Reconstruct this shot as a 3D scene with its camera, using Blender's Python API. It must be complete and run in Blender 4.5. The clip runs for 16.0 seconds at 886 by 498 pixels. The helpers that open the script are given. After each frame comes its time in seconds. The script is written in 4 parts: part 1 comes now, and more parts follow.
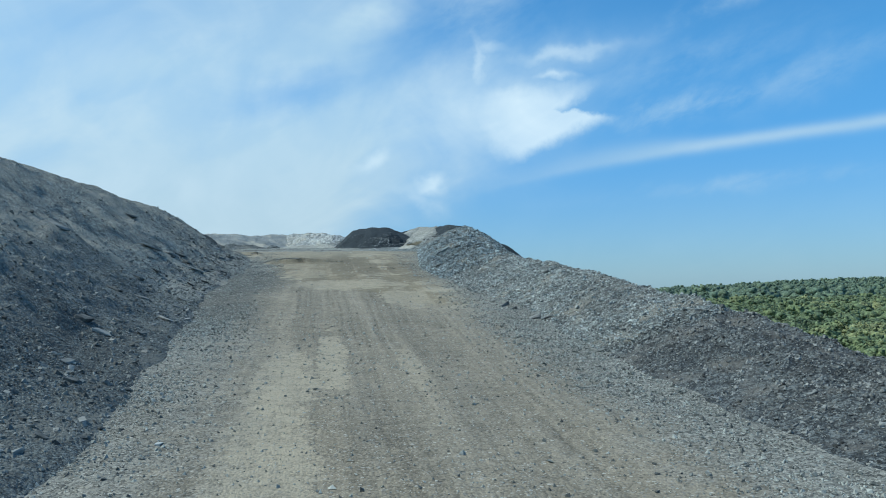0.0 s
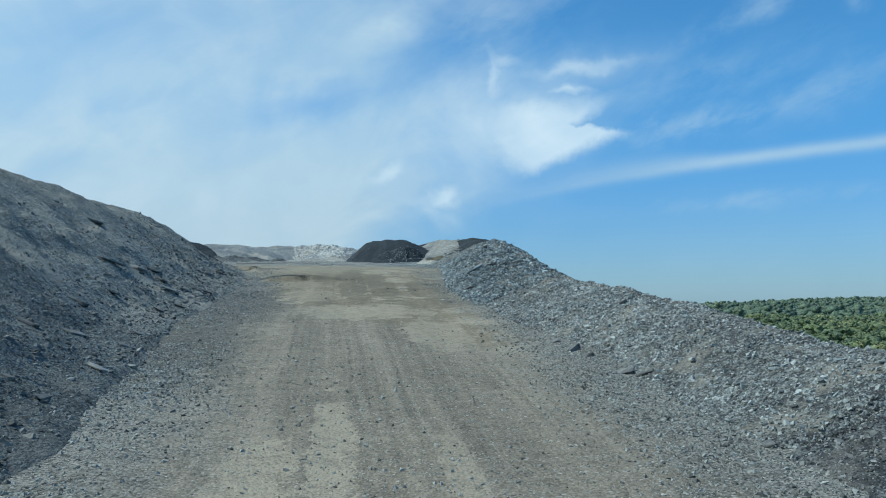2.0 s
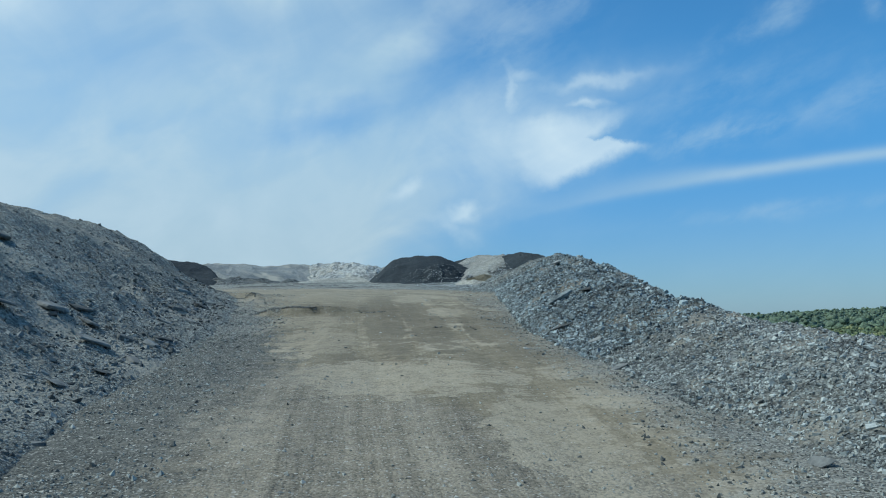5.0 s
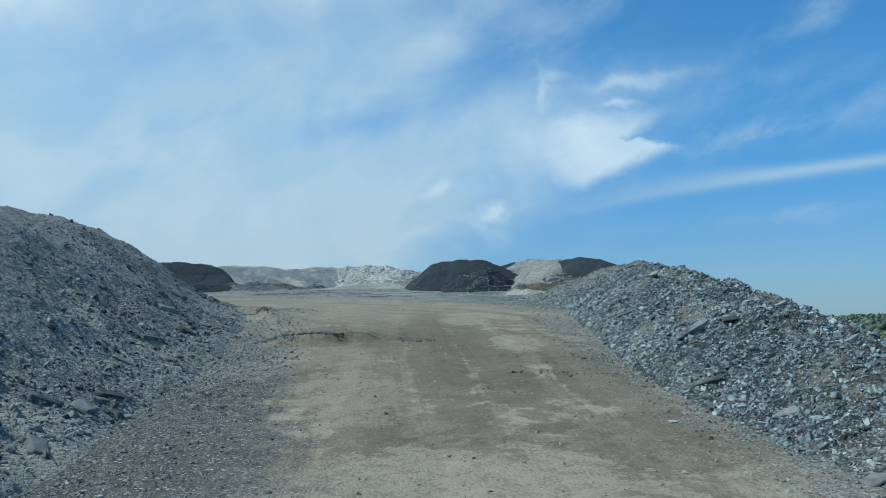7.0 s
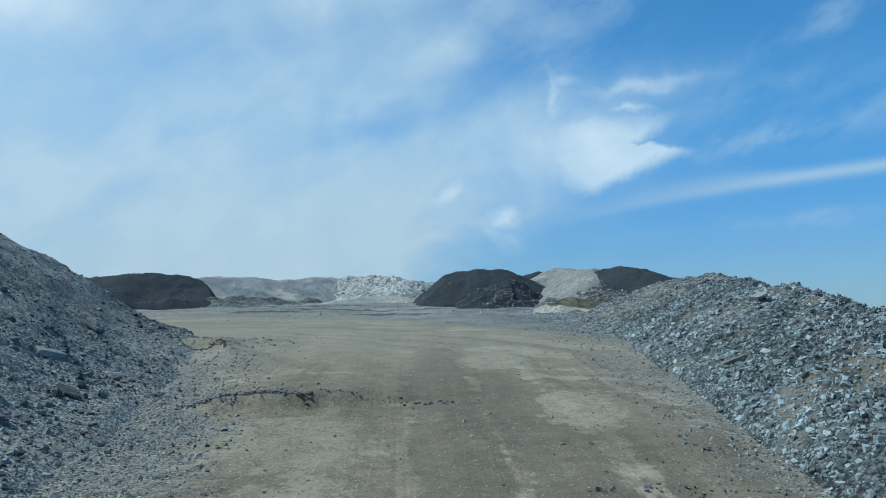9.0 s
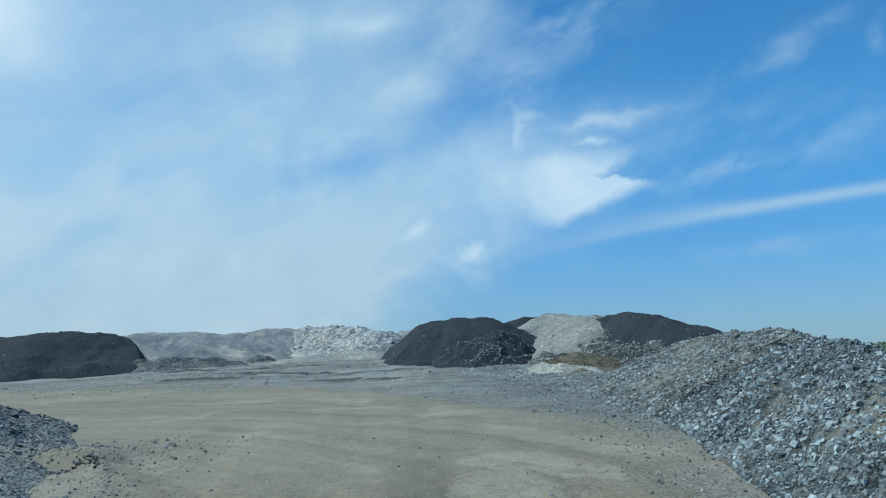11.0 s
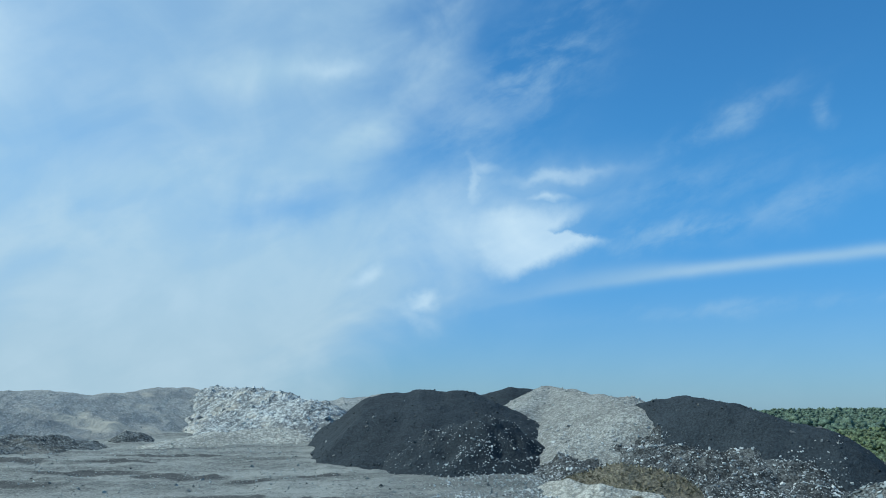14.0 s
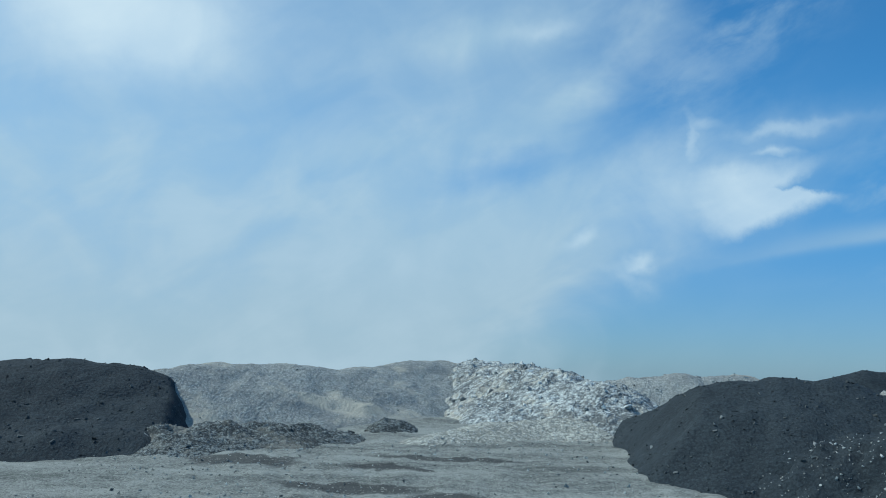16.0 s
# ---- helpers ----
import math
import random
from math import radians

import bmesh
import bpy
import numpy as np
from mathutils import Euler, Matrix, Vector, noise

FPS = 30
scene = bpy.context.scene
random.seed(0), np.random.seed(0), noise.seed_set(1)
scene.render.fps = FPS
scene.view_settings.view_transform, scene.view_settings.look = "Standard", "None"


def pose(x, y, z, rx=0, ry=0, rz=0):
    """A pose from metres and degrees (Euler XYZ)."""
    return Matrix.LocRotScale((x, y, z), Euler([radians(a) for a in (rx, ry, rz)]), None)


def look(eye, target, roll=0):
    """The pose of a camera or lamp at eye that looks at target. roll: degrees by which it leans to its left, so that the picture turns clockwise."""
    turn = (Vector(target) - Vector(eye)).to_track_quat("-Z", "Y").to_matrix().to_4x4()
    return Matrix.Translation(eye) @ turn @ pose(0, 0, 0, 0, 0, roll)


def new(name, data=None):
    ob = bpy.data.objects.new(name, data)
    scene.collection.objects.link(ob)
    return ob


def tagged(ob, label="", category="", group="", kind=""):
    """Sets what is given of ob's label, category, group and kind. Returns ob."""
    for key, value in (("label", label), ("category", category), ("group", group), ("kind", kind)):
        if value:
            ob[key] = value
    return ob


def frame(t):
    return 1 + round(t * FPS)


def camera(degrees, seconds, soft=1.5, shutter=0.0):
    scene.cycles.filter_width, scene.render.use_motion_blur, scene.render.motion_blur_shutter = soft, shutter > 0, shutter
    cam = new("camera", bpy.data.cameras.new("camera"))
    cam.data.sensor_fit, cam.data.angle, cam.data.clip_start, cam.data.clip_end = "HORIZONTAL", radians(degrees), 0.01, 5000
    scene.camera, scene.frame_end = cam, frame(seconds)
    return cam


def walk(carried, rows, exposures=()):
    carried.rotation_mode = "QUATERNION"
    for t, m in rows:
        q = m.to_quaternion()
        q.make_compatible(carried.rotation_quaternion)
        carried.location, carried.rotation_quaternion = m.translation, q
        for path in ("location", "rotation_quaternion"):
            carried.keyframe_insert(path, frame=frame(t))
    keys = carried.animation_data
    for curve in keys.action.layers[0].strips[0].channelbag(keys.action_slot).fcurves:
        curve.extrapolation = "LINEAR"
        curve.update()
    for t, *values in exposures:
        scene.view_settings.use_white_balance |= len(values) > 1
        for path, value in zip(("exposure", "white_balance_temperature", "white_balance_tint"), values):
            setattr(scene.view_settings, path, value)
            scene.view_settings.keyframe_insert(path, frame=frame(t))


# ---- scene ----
cam = camera(54.63, 16.0, soft=0.95)

# seconds, eye (m), heading to the left, pitch up, roll (degrees)
PATH = [
    (0.0, 0.008, -0.001, 1.746, -8.13, 2.83, -1.57),
    (0.5, 0.054, 1.011, 1.835, -7.87, 2.90, -1.69),
    (1.0, 0.084, 2.108, 1.913, -7.71, 3.40, -1.29),
    (1.5, 0.099, 3.153, 2.003, -7.53, 4.01, -0.69),
    (2.0, 0.139, 4.254, 2.079, -7.31, 3.71, -0.72),
    (2.5, 0.181, 5.354, 2.167, -7.14, 3.26, -0.99),
    (3.0, 0.225, 6.445, 2.263, -7.04, 3.08, -1.10),
    (3.2, 0.203, 6.856, 2.313, -7.06, 3.06, -1.08),
    (5.3, 0.098, 11.213, 2.676, -5.58, 4.85, -1.39),
    (5.5, 0.089, 11.641, 2.750, -5.26, 4.72, -1.37),
    (6.0, 0.008, 12.757, 2.850, -4.65, 4.80, -1.16),
    (6.5, -0.032, 13.760, 2.954, -4.25, 4.74, -0.89),
    (7.0, -0.042, 14.799, 3.055, -4.04, 4.77, -0.68),
    (7.5, -0.079, 15.854, 3.174, -3.88, 4.90, -0.29),
    (8.0, -0.067, 16.885, 3.284, -3.75, 4.96, -0.03),
    (8.2, -0.005, 17.343, 3.329, -3.50, 5.02, -0.01),
    (10.3, 0.216, 21.388, 3.858, -4.34, 5.54, -2.34),
    (10.5, 0.226, 21.754, 3.939, -4.62, 5.83, -2.53),
    (11.0, 0.292, 22.840, 4.086, -5.47, 7.47, -2.27),
    (11.5, 0.380, 23.953, 4.208, -6.12, 8.05, -1.92),
    (12.0, 0.510, 25.124, 4.340, -6.75, 7.94, -1.51),
    (12.5, 0.644, 26.200, 4.501, -7.46, 7.89, -1.36),
    (13.0, 0.755, 27.406, 4.619, -8.29, 9.53, -1.19),
    (13.5, 0.770, 28.546, 4.731, -8.86, 10.71, -0.61),
    (14.0, 0.715, 29.698, 4.844, -8.75, 10.62, 0.01),
    (14.5, 0.603, 30.423, 4.886, -7.41, 9.70, 0.30),
    (15.0, 0.397, 31.677, 4.983, -4.44, 8.67, 0.51),
    (15.5, 0.043, 32.531, 5.088, -0.02, 8.34, 0.71),
    (16.0, -0.505, 33.593, 5.200, 5.60, 7.99, 1.31),
]
walk(cam, [(t, pose(x, y, z, 0, 0, yaw) @ pose(0, 0, 0, 90 + pitch) @ pose(0, 0, 0, 0, 0, roll)) for t, x, y, z, yaw, pitch, roll in PATH],
     exposures=[(0, 0.2, 6080, 2.5), (3, 0.04, 6060, 2.5), (6.5, 0.0, 6000, 2.5), (11, 0.02, 5820, 1.8), (14.5, 0.02, 5780, 0.9), (16, -0.12, 5800, 0.9)])

# ---- sky, sun, exposure ----
SUN_AZ, SUN_EL = -82.0, 50.0      # degrees: from straight up the ramp, to the right; above the horizon
scene.view_settings.exposure = 0.0


def links(tree):
    """Small builders for node maths."""
    def node(kind, **props):
        n = tree.nodes.new(kind)
        for key, value in props.items():
            n.inputs[key].default_value = value
        return n

    def put(value, socket):
        if isinstance(value, (int, float)):
            socket.default_value = value
        elif isinstance(value, tuple):
            socket.default_value = value if len(value) == len(socket.default_value) else (*value, 1)
        else:
            tree.links.new(value, socket)

    def m(op, a, b=0.0, c=None):
        n = tree.nodes.new("ShaderNodeMath")
        n.operation = op
        put(a, n.inputs[0]), put(b, n.inputs[1])
        if c is not None:
            put(c, n.inputs[2])
        return n.outputs[0]

    def step(value, lo, hi):
        n = tree.nodes.new("ShaderNodeMapRange")
        n.interpolation_type = "SMOOTHSTEP"
        put(value, n.inputs["Value"])
        n.inputs["From Min"].default_value, n.inputs["From Max"].default_value = lo, hi
        return n.outputs["Result"]

    def mix(f, a, b):
        n = tree.nodes.new("ShaderNodeMix")
        n.data_type = "RGBA"
        put(f, n.inputs["Factor"]), put(a, n.inputs["A"]), put(b, n.inputs["B"])
        return n.outputs["Result"]

    def combine(x, y, z):
        n = tree.nodes.new("ShaderNodeCombineXYZ")
        put(x, n.inputs[0]), put(y, n.inputs[1]), put(z, n.inputs[2])
        return n.outputs[0]

    def fuzz(vector, scale, detail=4.0, rough=0.55, warp=0.0):
        n = tree.nodes.new("ShaderNodeTexNoise")
        tree.links.new(vector, n.inputs["Vector"])
        n.inputs["Scale"].default_value, n.inputs["Detail"].default_value = scale, detail
        n.inputs["Roughness"].default_value, n.inputs["Distortion"].default_value = rough, warp
        return n.outputs["Fac"]

    return node, put, m, step, mix, combine, fuzz


def make_sky():
    world = bpy.data.worlds.new("sky")
    scene.world = world
    world.use_nodes = True
    tree = world.node_tree
    tree.nodes.clear()
    node, put, m, step, mix, combine, fuzz = links(tree)
    sky = tree.nodes.new("ShaderNodeTexSky")
    sky.sky_type = "NISHITA"
    sky.sun_disc = False
    sky.sun_elevation, sky.sun_rotation = radians(SUN_EL), radians(SUN_AZ)
    sky.air_density, sky.dust_density, sky.ozone_density, sky.altitude = 1.0, 0.4, 2.5, 200
    way = tree.nodes.new("ShaderNodeTexCoord").outputs["Generated"]
    split = tree.nodes.new("ShaderNodeSeparateXYZ")
    tree.links.new(way, split.inputs[0])
    x, y, z = split.outputs
    az = m("MULTIPLY", m("ARCTAN2", x, y), 180 / math.pi)
    el = m("MULTIPLY", m("ARCSINE", z), 180 / math.pi)
    # wisps are drawn out towards the upper right
    flat = combine(m("ADD", m("MULTIPLY", az, 0.93), m("MULTIPLY", el, 0.37)), m("MULTIPLY", m("SUBTRACT", m("MULTIPLY", el, 0.93), m("MULTIPLY", az, 0.37)), 2.1), 0.0)
    plain = combine(az, el, 0.0)
    n1 = fuzz(flat, 0.055, 4, 0.5, 0.6)
    n2 = fuzz(plain, 0.15, 4, 0.52, 0.8)
    n3 = fuzz(flat, 0.35, 5, 0.6, 0.3)
    wob_a = m("MULTIPLY", m("SUBTRACT", fuzz(plain, 0.33, 4), 0.5), 3.4)
    wob_e = m("MULTIPLY", m("SUBTRACT", fuzz(combine(m("ADD", az, 41.0), el, 3.0), 0.33, 4), 0.5), 2.2)
    waz, wel = m("ADD", az, wob_a), m("ADD", el, wob_e)

    def blob(ca, ce, ra, re, turn=0.0, power=2.0):
        """1 in the middle of an oval, falling off to 0."""
        c, s = math.cos(radians(turn)), math.sin(radians(turn))
        da, de = m("SUBTRACT", waz, ca), m("SUBTRACT", wel, ce)
        u = m("DIVIDE", m("ADD", m("MULTIPLY", da, c), m("MULTIPLY", de, s)), ra)
        v = m("DIVIDE", m("SUBTRACT", m("MULTIPLY", de, c), m("MULTIPLY", da, s)), re)
        r = m("ADD", m("MULTIPLY", u, u), m("MULTIPLY", v, v))
        return m("EXPONENT", m("MULTIPLY", m("POWER", r, power / 2), -1.0))

    def total(*values):
        got = values[0]
        for v in values[1:]:
            got = m("ADD", got, v)
        return got

    def about(value, size):
        return m("MULTIPLY", m("SUBTRACT", value, 0.5), size)

    # the haze of thin high cloud lies over the left half of the sky; its edge runs back to the left near the horizon
    wisp = fuzz(flat, 0.10, 5, 0.55, 0.5)
    rim = m("SUBTRACT", az, m("SUBTRACT", 8.0, m("MULTIPLY", m("MAXIMUM", m("SUBTRACT", 9.0, el), 0.0), 0.9)))
    edge = total(rim, about(n1, -16.0), about(n2, -9.0), about(wisp, -5.0))
    cover = m("SUBTRACT", 1.0, step(edge, -6.0, 8.0))
    body = total(0.80, about(n1, 0.34), about(n2, 0.42), about(wisp, 0.36))
    for ca, ce, ra, re, turn, much in (
            (-1.2, 13.3, 4.6, 1.3, 14, -0.30), (7.6, 16.4, 3.4, 1.6, 20, -0.34), (-14.0, 16.5, 7.0, 2.6, 8, -0.12), (-11.5, 13.0, 5.0, 0.9, 12, -0.10),
            (1.2, 16.6, 4.0, 1.2, 22, 0.10), (3.8, 18.7, 2.4, 0.7, 28, 0.20), (-3.2, 21.9, 5.0, 1.3, 8, 0.30), (-10.0, 14.6, 3.0, 1.6, 10, 0.12), (-8.0, 5.5, 9.0, 3.5, 0, 0.10)):
        body = m("ADD", body, m("MULTIPLY", blob(ca, ce, ra, re, turn), much))
    body = m("MULTIPLY", body, m("SUBTRACT", 1.10, m("MULTIPLY", step(el, 8.0, 24.0), 0.32)))
    veil = m("MAXIMUM", m("MINIMUM", m("MULTIPLY", cover, body), 0.92), 0.0)
    # a paler shroud round the dense cloud
    shroud = m("MAXIMUM", m("MULTIPLY", blob(10.5, 11.8, 7.5, 3.4, 12), 0.62), m("MULTIPLY", blob(14.0, 14.8, 7.0, 1.6, 6), 0.42))
    shroud = m("MAXIMUM", shroud, m("MULTIPLY", blob(7.0, 8.0, 6.0, 2.6, 10), 0.50))
    shroud = m("MULTIPLY", shroud, total(0.80, about(n2, 0.9), about(wisp, 1.3)))
    gap = m("SUBTRACT", 1.0, m("MAXIMUM", m("MULTIPLY", blob(9.0, 17.8, 2.6, 3.2, -30), 0.72), m("MULTIPLY", blob(-1.0, 13.3, 4.2, 1.2, 14), 0.30)))
    veil, shroud = m("MULTIPLY", veil, gap), m("MULTIPLY", shroud, gap)
    # faint wisps over the blue part
    where = 0.0
    for ca, ce, ra, re, turn, much in (
            (27.5, 18.0, 4.6, 0.9, 22, 0.75), (33.6, 18.2, 0.6, 1.1, -20, 0.5), (24.0, 11.4, 6.5, 0.9, 5, 0.75), (15.5, 22.6, 5.5, 2.6, 35, 0.8),
            (24.0, 14.0, 7.0, 1.4, 10, 0.4), (29.0, 6.4, 9.0, 0.5, 3, 0.4), (10.5, 18.5, 4.0, 3.5, 0, 0.5), (31.0, 12.6, 6.0, 1.2, 16, 0.5)):
        where = m("MAXIMUM", where, m("MULTIPLY", blob(ca, ce, ra, re, turn), much))
    thin = m("MULTIPLY", m("MULTIPLY", where, step(total(m("MULTIPLY", n3, 0.5), m("MULTIPLY", wisp, 0.5)), 0.36, 0.66)), 0.62)
    # one dense cloud with a swallow's tail, puffs under it, a long streak, a bright bank high on the left
    rag_a, rag_e = about(fuzz(plain, 0.8, 5, 0.6), 1.3), about(fuzz(combine(el, m("ADD", az, 17.0), 5.0), 0.8, 5, 0.6), 0.9)
    saz, sel = m("ADD", az, rag_a), m("ADD", el, rag_e)
    under = step(m("SUBTRACT", sel, m("ADD", 7.75, m("MULTIPLY", m("SUBTRACT", saz, 12.2), 0.40))), -0.2, 1.1)
    corner = step(m("SUBTRACT", sel, m("SUBTRACT", 7.8, m("MULTIPLY", m("SUBTRACT", saz, 12.2), 0.8))), -0.6, 2.6)
    over = m("SUBTRACT", 1.0, step(m("SUBTRACT", sel, m("MULTIPLY", m("SUBTRACT", 18.9, saz), 0.06)), 11.9, 14.1))
    tail = m("ADD", 17.3, m("MAXIMUM", m("MULTIPLY", m("SUBTRACT", sel, 11.7), 1.5), m("MULTIPLY", m("SUBTRACT", 11.7, sel), 5.5)))
    inside = m("SUBTRACT", 1.0, step(m("SUBTRACT", saz, tail), -1.9, 0.2))
    swallow = m("MULTIPLY", m("MULTIPLY", under, m("MULTIPLY", over, corner)), m("MULTIPLY", inside, step(saz, 5.0, 15.0)))
    dense = m("MULTIPLY", swallow, total(0.56, m("MULTIPLY", wisp, 0.34)))
    for ca, ce, ra, re, turn, power, much in (
            (7.2, 7.0, 1.2, 0.6, 22, 2.0, 0.62), (6.6, 6.2, 1.5, 0.45, -25, 2.0, 0.30), (3.9, 8.9, 1.5, 0.5, 22, 2.0, 0.45), (15.8, 13.95, 1.7, 0.32, -3, 2.0, 0.55),
            (11.0, 14.9, 0.45, 1.6, 10, 2.0, 0.42), (16.4, 15.3, 3.6, 0.40, 5, 2.0, 0.42), (11.5, 15.7, 1.4, 0.4, 0, 2.0, 0.35), (10.6, 11.6, 5.0, 3.0, 10, 2.0, 0.40),
            (-27.0, 21.6, 8.0, 4.0, 0, 3.0, 0.85), (1.3, 22.4, 2.2, 0.6, 8, 2.0, 0.35)):
        dense = m("MAXIMUM", dense, m("MULTIPLY", blob(ca, ce, ra, re, turn, power), much))
    dense = m("MULTIPLY", dense, total(0.78, m("MULTIPLY", n2, 0.44)))
    line = m("ADD", 6.1, m("MULTIPLY", m("SUBTRACT", 1.0, m("EXPONENT", m("MULTIPLY", m("SUBTRACT", az, 9.0), -0.085))), 3.65))
    off = m("SUBTRACT", m("ADD", el, m("MULTIPLY", wob_e, 0.10)), line)
    wide = m("ADD", 0.24, m("MULTIPLY", step(az, 9.0, 20.0), 0.16))
    off = m("DIVIDE", off, m("ADD", wide, m("MULTIPLY", m("MULTIPLY", m("GREATER_THAN", off, 0.0), 0.55), m("SUBTRACT", 1.0, step(az, 19.0, 27.0)))))
    streak = m("MULTIPLY", m("EXPONENT", m("MULTIPLY", m("MULTIPLY", off, off), -1.0)), m("MULTIPLY", step(az, 6.5, 27.0), 0.60))
    low = m("MULTIPLY", m("MULTIPLY", m("SUBTRACT", 1.0, step(el, -2.0, 10.0)), 0.64), m("ADD", 0.50, m("MULTIPLY", cover, 0.5)))
    mask = m("SUBTRACT", 1.0, veil)
    for layer in (shroud, thin, dense, streak, low):
        mask = m("MULTIPLY", mask, m("SUBTRACT", 1.0, layer))
    mask = m("MINIMUM", m("SUBTRACT", 1.0, mask), 0.97)
    blue = tree.nodes.new("ShaderNodeBackground")
    blue.inputs["Strength"].default_value = 0.12
    tint = tree.nodes.new("ShaderNodeMix")
    tint.data_type, tint.blend_type = "RGBA", "MULTIPLY"
    tint.inputs["Factor"].default_value = 1.0
    tree.links.new(sky.outputs[0], tint.inputs["A"])
    put(mix(step(el, 0.0, 17.0), (0.31, 0.54, 0.86), (0.42, 0.86, 1.10)), tint.inputs["B"])
    tree.links.new(tint.outputs["Result"], blue.inputs["Color"])
    white = tree.nodes.new("ShaderNodeBackground")
    haze = mix(step(el, 1.0, 14.0), (0.462, 0.575, 0.65), (0.45, 0.60, 0.72))
    haze = mix(m("MULTIPLY", step(m("ADD", m("MULTIPLY", wisp, 0.6), m("MULTIPLY", n2, 0.4)), 0.42, 0.70), 0.42), haze, (0.63, 0.72, 0.78))
    put(mix(m("MULTIPLY", dense, 1.0), haze, (0.76, 0.85, 0.90)), white.inputs["Color"])
    white.inputs["Strength"].default_value = 1.0
    both = tree.nodes.new("ShaderNodeMixShader")
    put(mask, both.inputs[0])
    tree.links.new(blue.outputs[0], both.inputs[1])
    tree.links.new(white.outputs[0], both.inputs[2])
    out = tree.nodes.new("ShaderNodeOutputWorld")
    tree.links.new(both.outputs[0], out.inputs["Surface"])


make_sky()
sun = new("sun", bpy.data.lights.new("sun", "SUN"))
sun.data.energy, sun.data.angle, sun.data.color = 3.3, radians(0.6), (1.0, 0.96, 0.88)
sun_way = Vector((math.sin(radians(SUN_AZ)) * math.cos(radians(SUN_EL)), math.cos(radians(SUN_AZ)) * math.cos(radians(SUN_EL)), math.sin(radians(SUN_EL))))
sun.matrix_world = look(sun_way * 50, (0, 0, 0))

# ---- materials ----


def rubble(name, dark, light, warm=None, grain=22.0, patch=0.7, relief=0.03, contrast=1.0, islands=0.0, zone=None, single=False):
    """Broken stone: patches, grains and specks; islands: how much each single stone differs; zone: a darker tip of shale along the foot, as far up the road as given."""
    dark, light = (0.765 * dark[0], 0.8 * dark[1], 0.81 * dark[2]), (0.80 * light[0], 0.84 * light[1], 0.85 * light[2])
    mat = bpy.data.materials.new(name)
    mat.use_nodes = True
    tree = mat.node_tree
    shader = tree.nodes["Principled BSDF"]
    node, put, m, step, mix, combine, fuzz = links(tree)
    geo = tree.nodes.new("ShaderNodeNewGeometry")
    where = geo.outputs["Position"]
    big = fuzz(where, patch, 5, 0.6, 0.4)
    mid = fuzz(where, grain * 0.22, 5, 0.65, 0.2)
    fine = fuzz(where, grain, 4, 0.7)
    cells = tree.nodes.new("ShaderNodeTexVoronoi")
    tree.links.new(where, cells.inputs["Vector"])
    cells.inputs["Scale"].default_value = grain * 0.55
    one = tree.nodes.new("ShaderNodeSeparateColor")
    tree.links.new(cells.outputs["Color"], one.inputs[0])
    value = m("ADD", m("MULTIPLY", m("SUBTRACT", mid, 0.5), 1.3 * contrast), m("MULTIPLY", m("SUBTRACT", fine, 0.5), 1.1 * contrast))
    value = m("ADD", value, m("MULTIPLY", m("SUBTRACT", big, 0.5), 1.1))
    value = m("ADD", value, m("MULTIPLY", m("SUBTRACT", one.outputs[0], 0.5), 0.35 * contrast))
    near = tree.nodes.new("ShaderNodeTexVoronoi")
    tree.links.new(where, near.inputs["Vector"])
    near.inputs["Scale"].default_value = grain * 1.5
    hue = tree.nodes.new("ShaderNodeSeparateColor")
    tree.links.new(near.outputs["Color"], hue.inputs[0])
    if not islands:
        value = m("ADD", value, m("MULTIPLY", m("SUBTRACT", hue.outputs[0], 0.5), 0.55 * contrast))
        # cell borders darkened: shade in the gaps between stones, put into the colour
        value = m("SUBTRACT", value, m("MULTIPLY", step(near.outputs["Distance"], 0.32, 0.62), 0.30))
        value = m("SUBTRACT", value, m("MULTIPLY", step(cells.outputs["Distance"], 0.38, 0.66), 0.28))
        value = m("ADD", value, 0.12)
    if islands:
        each = tree.nodes.new("ShaderNodeObjectInfo").outputs["Random"] if single else geo.outputs["Random Per Island"]
        value = m("ADD", value, m("MULTIPLY", m("SUBTRACT", each, 0.5), islands))
    value = m("ADD", value, 0.5)
    value.node.use_clamp = True
    colour = mix(value, dark, light)
    if warm:
        colour = mix(m("MULTIPLY", step(fuzz(where, patch * 1.7, 4, 0.6), 0.5, 0.68), 0.75), colour, warm)
    if zone:
        at = tree.nodes.new("ShaderNodeSeparateXYZ")
        tree.links.new(where, at.inputs[0])
        loose = m("MULTIPLY", m("SUBTRACT", fuzz(where, 0.8, 5, 0.65), 0.5), 5.0)
        tip = m("MULTIPLY", step(m("ADD", at.outputs[0], loose), -4.9, -3.3), m("SUBTRACT", 1.0, step(m("ADD", at.outputs[1], m("MULTIPLY", loose, 1.5)), zone - 4.0, zone + 4.0)))
        deep = tree.nodes.new("ShaderNodeVectorMath")
        deep.operation = "MULTIPLY"
        tree.links.new(colour, deep.inputs[0])
        deep.inputs[1].default_value = (0.36, 0.405, 0.46)
        colour = mix(m("MULTIPLY", tip, 0.85), colour, deep.outputs[0])
    put(colour, shader.inputs["Base Color"])
    shader.inputs["Roughness"].default_value = 0.92
    shader.inputs["Specular IOR Level"].default_value = 0.25
    bump = tree.nodes.new("ShaderNodeBump")
    bump.inputs["Strength"].default_value = 0.9
    bump.inputs["Distance"].default_value = relief
    height = m("ADD", m("MULTIPLY", mid, 1.0), m("MULTIPLY", fine, 0.55))
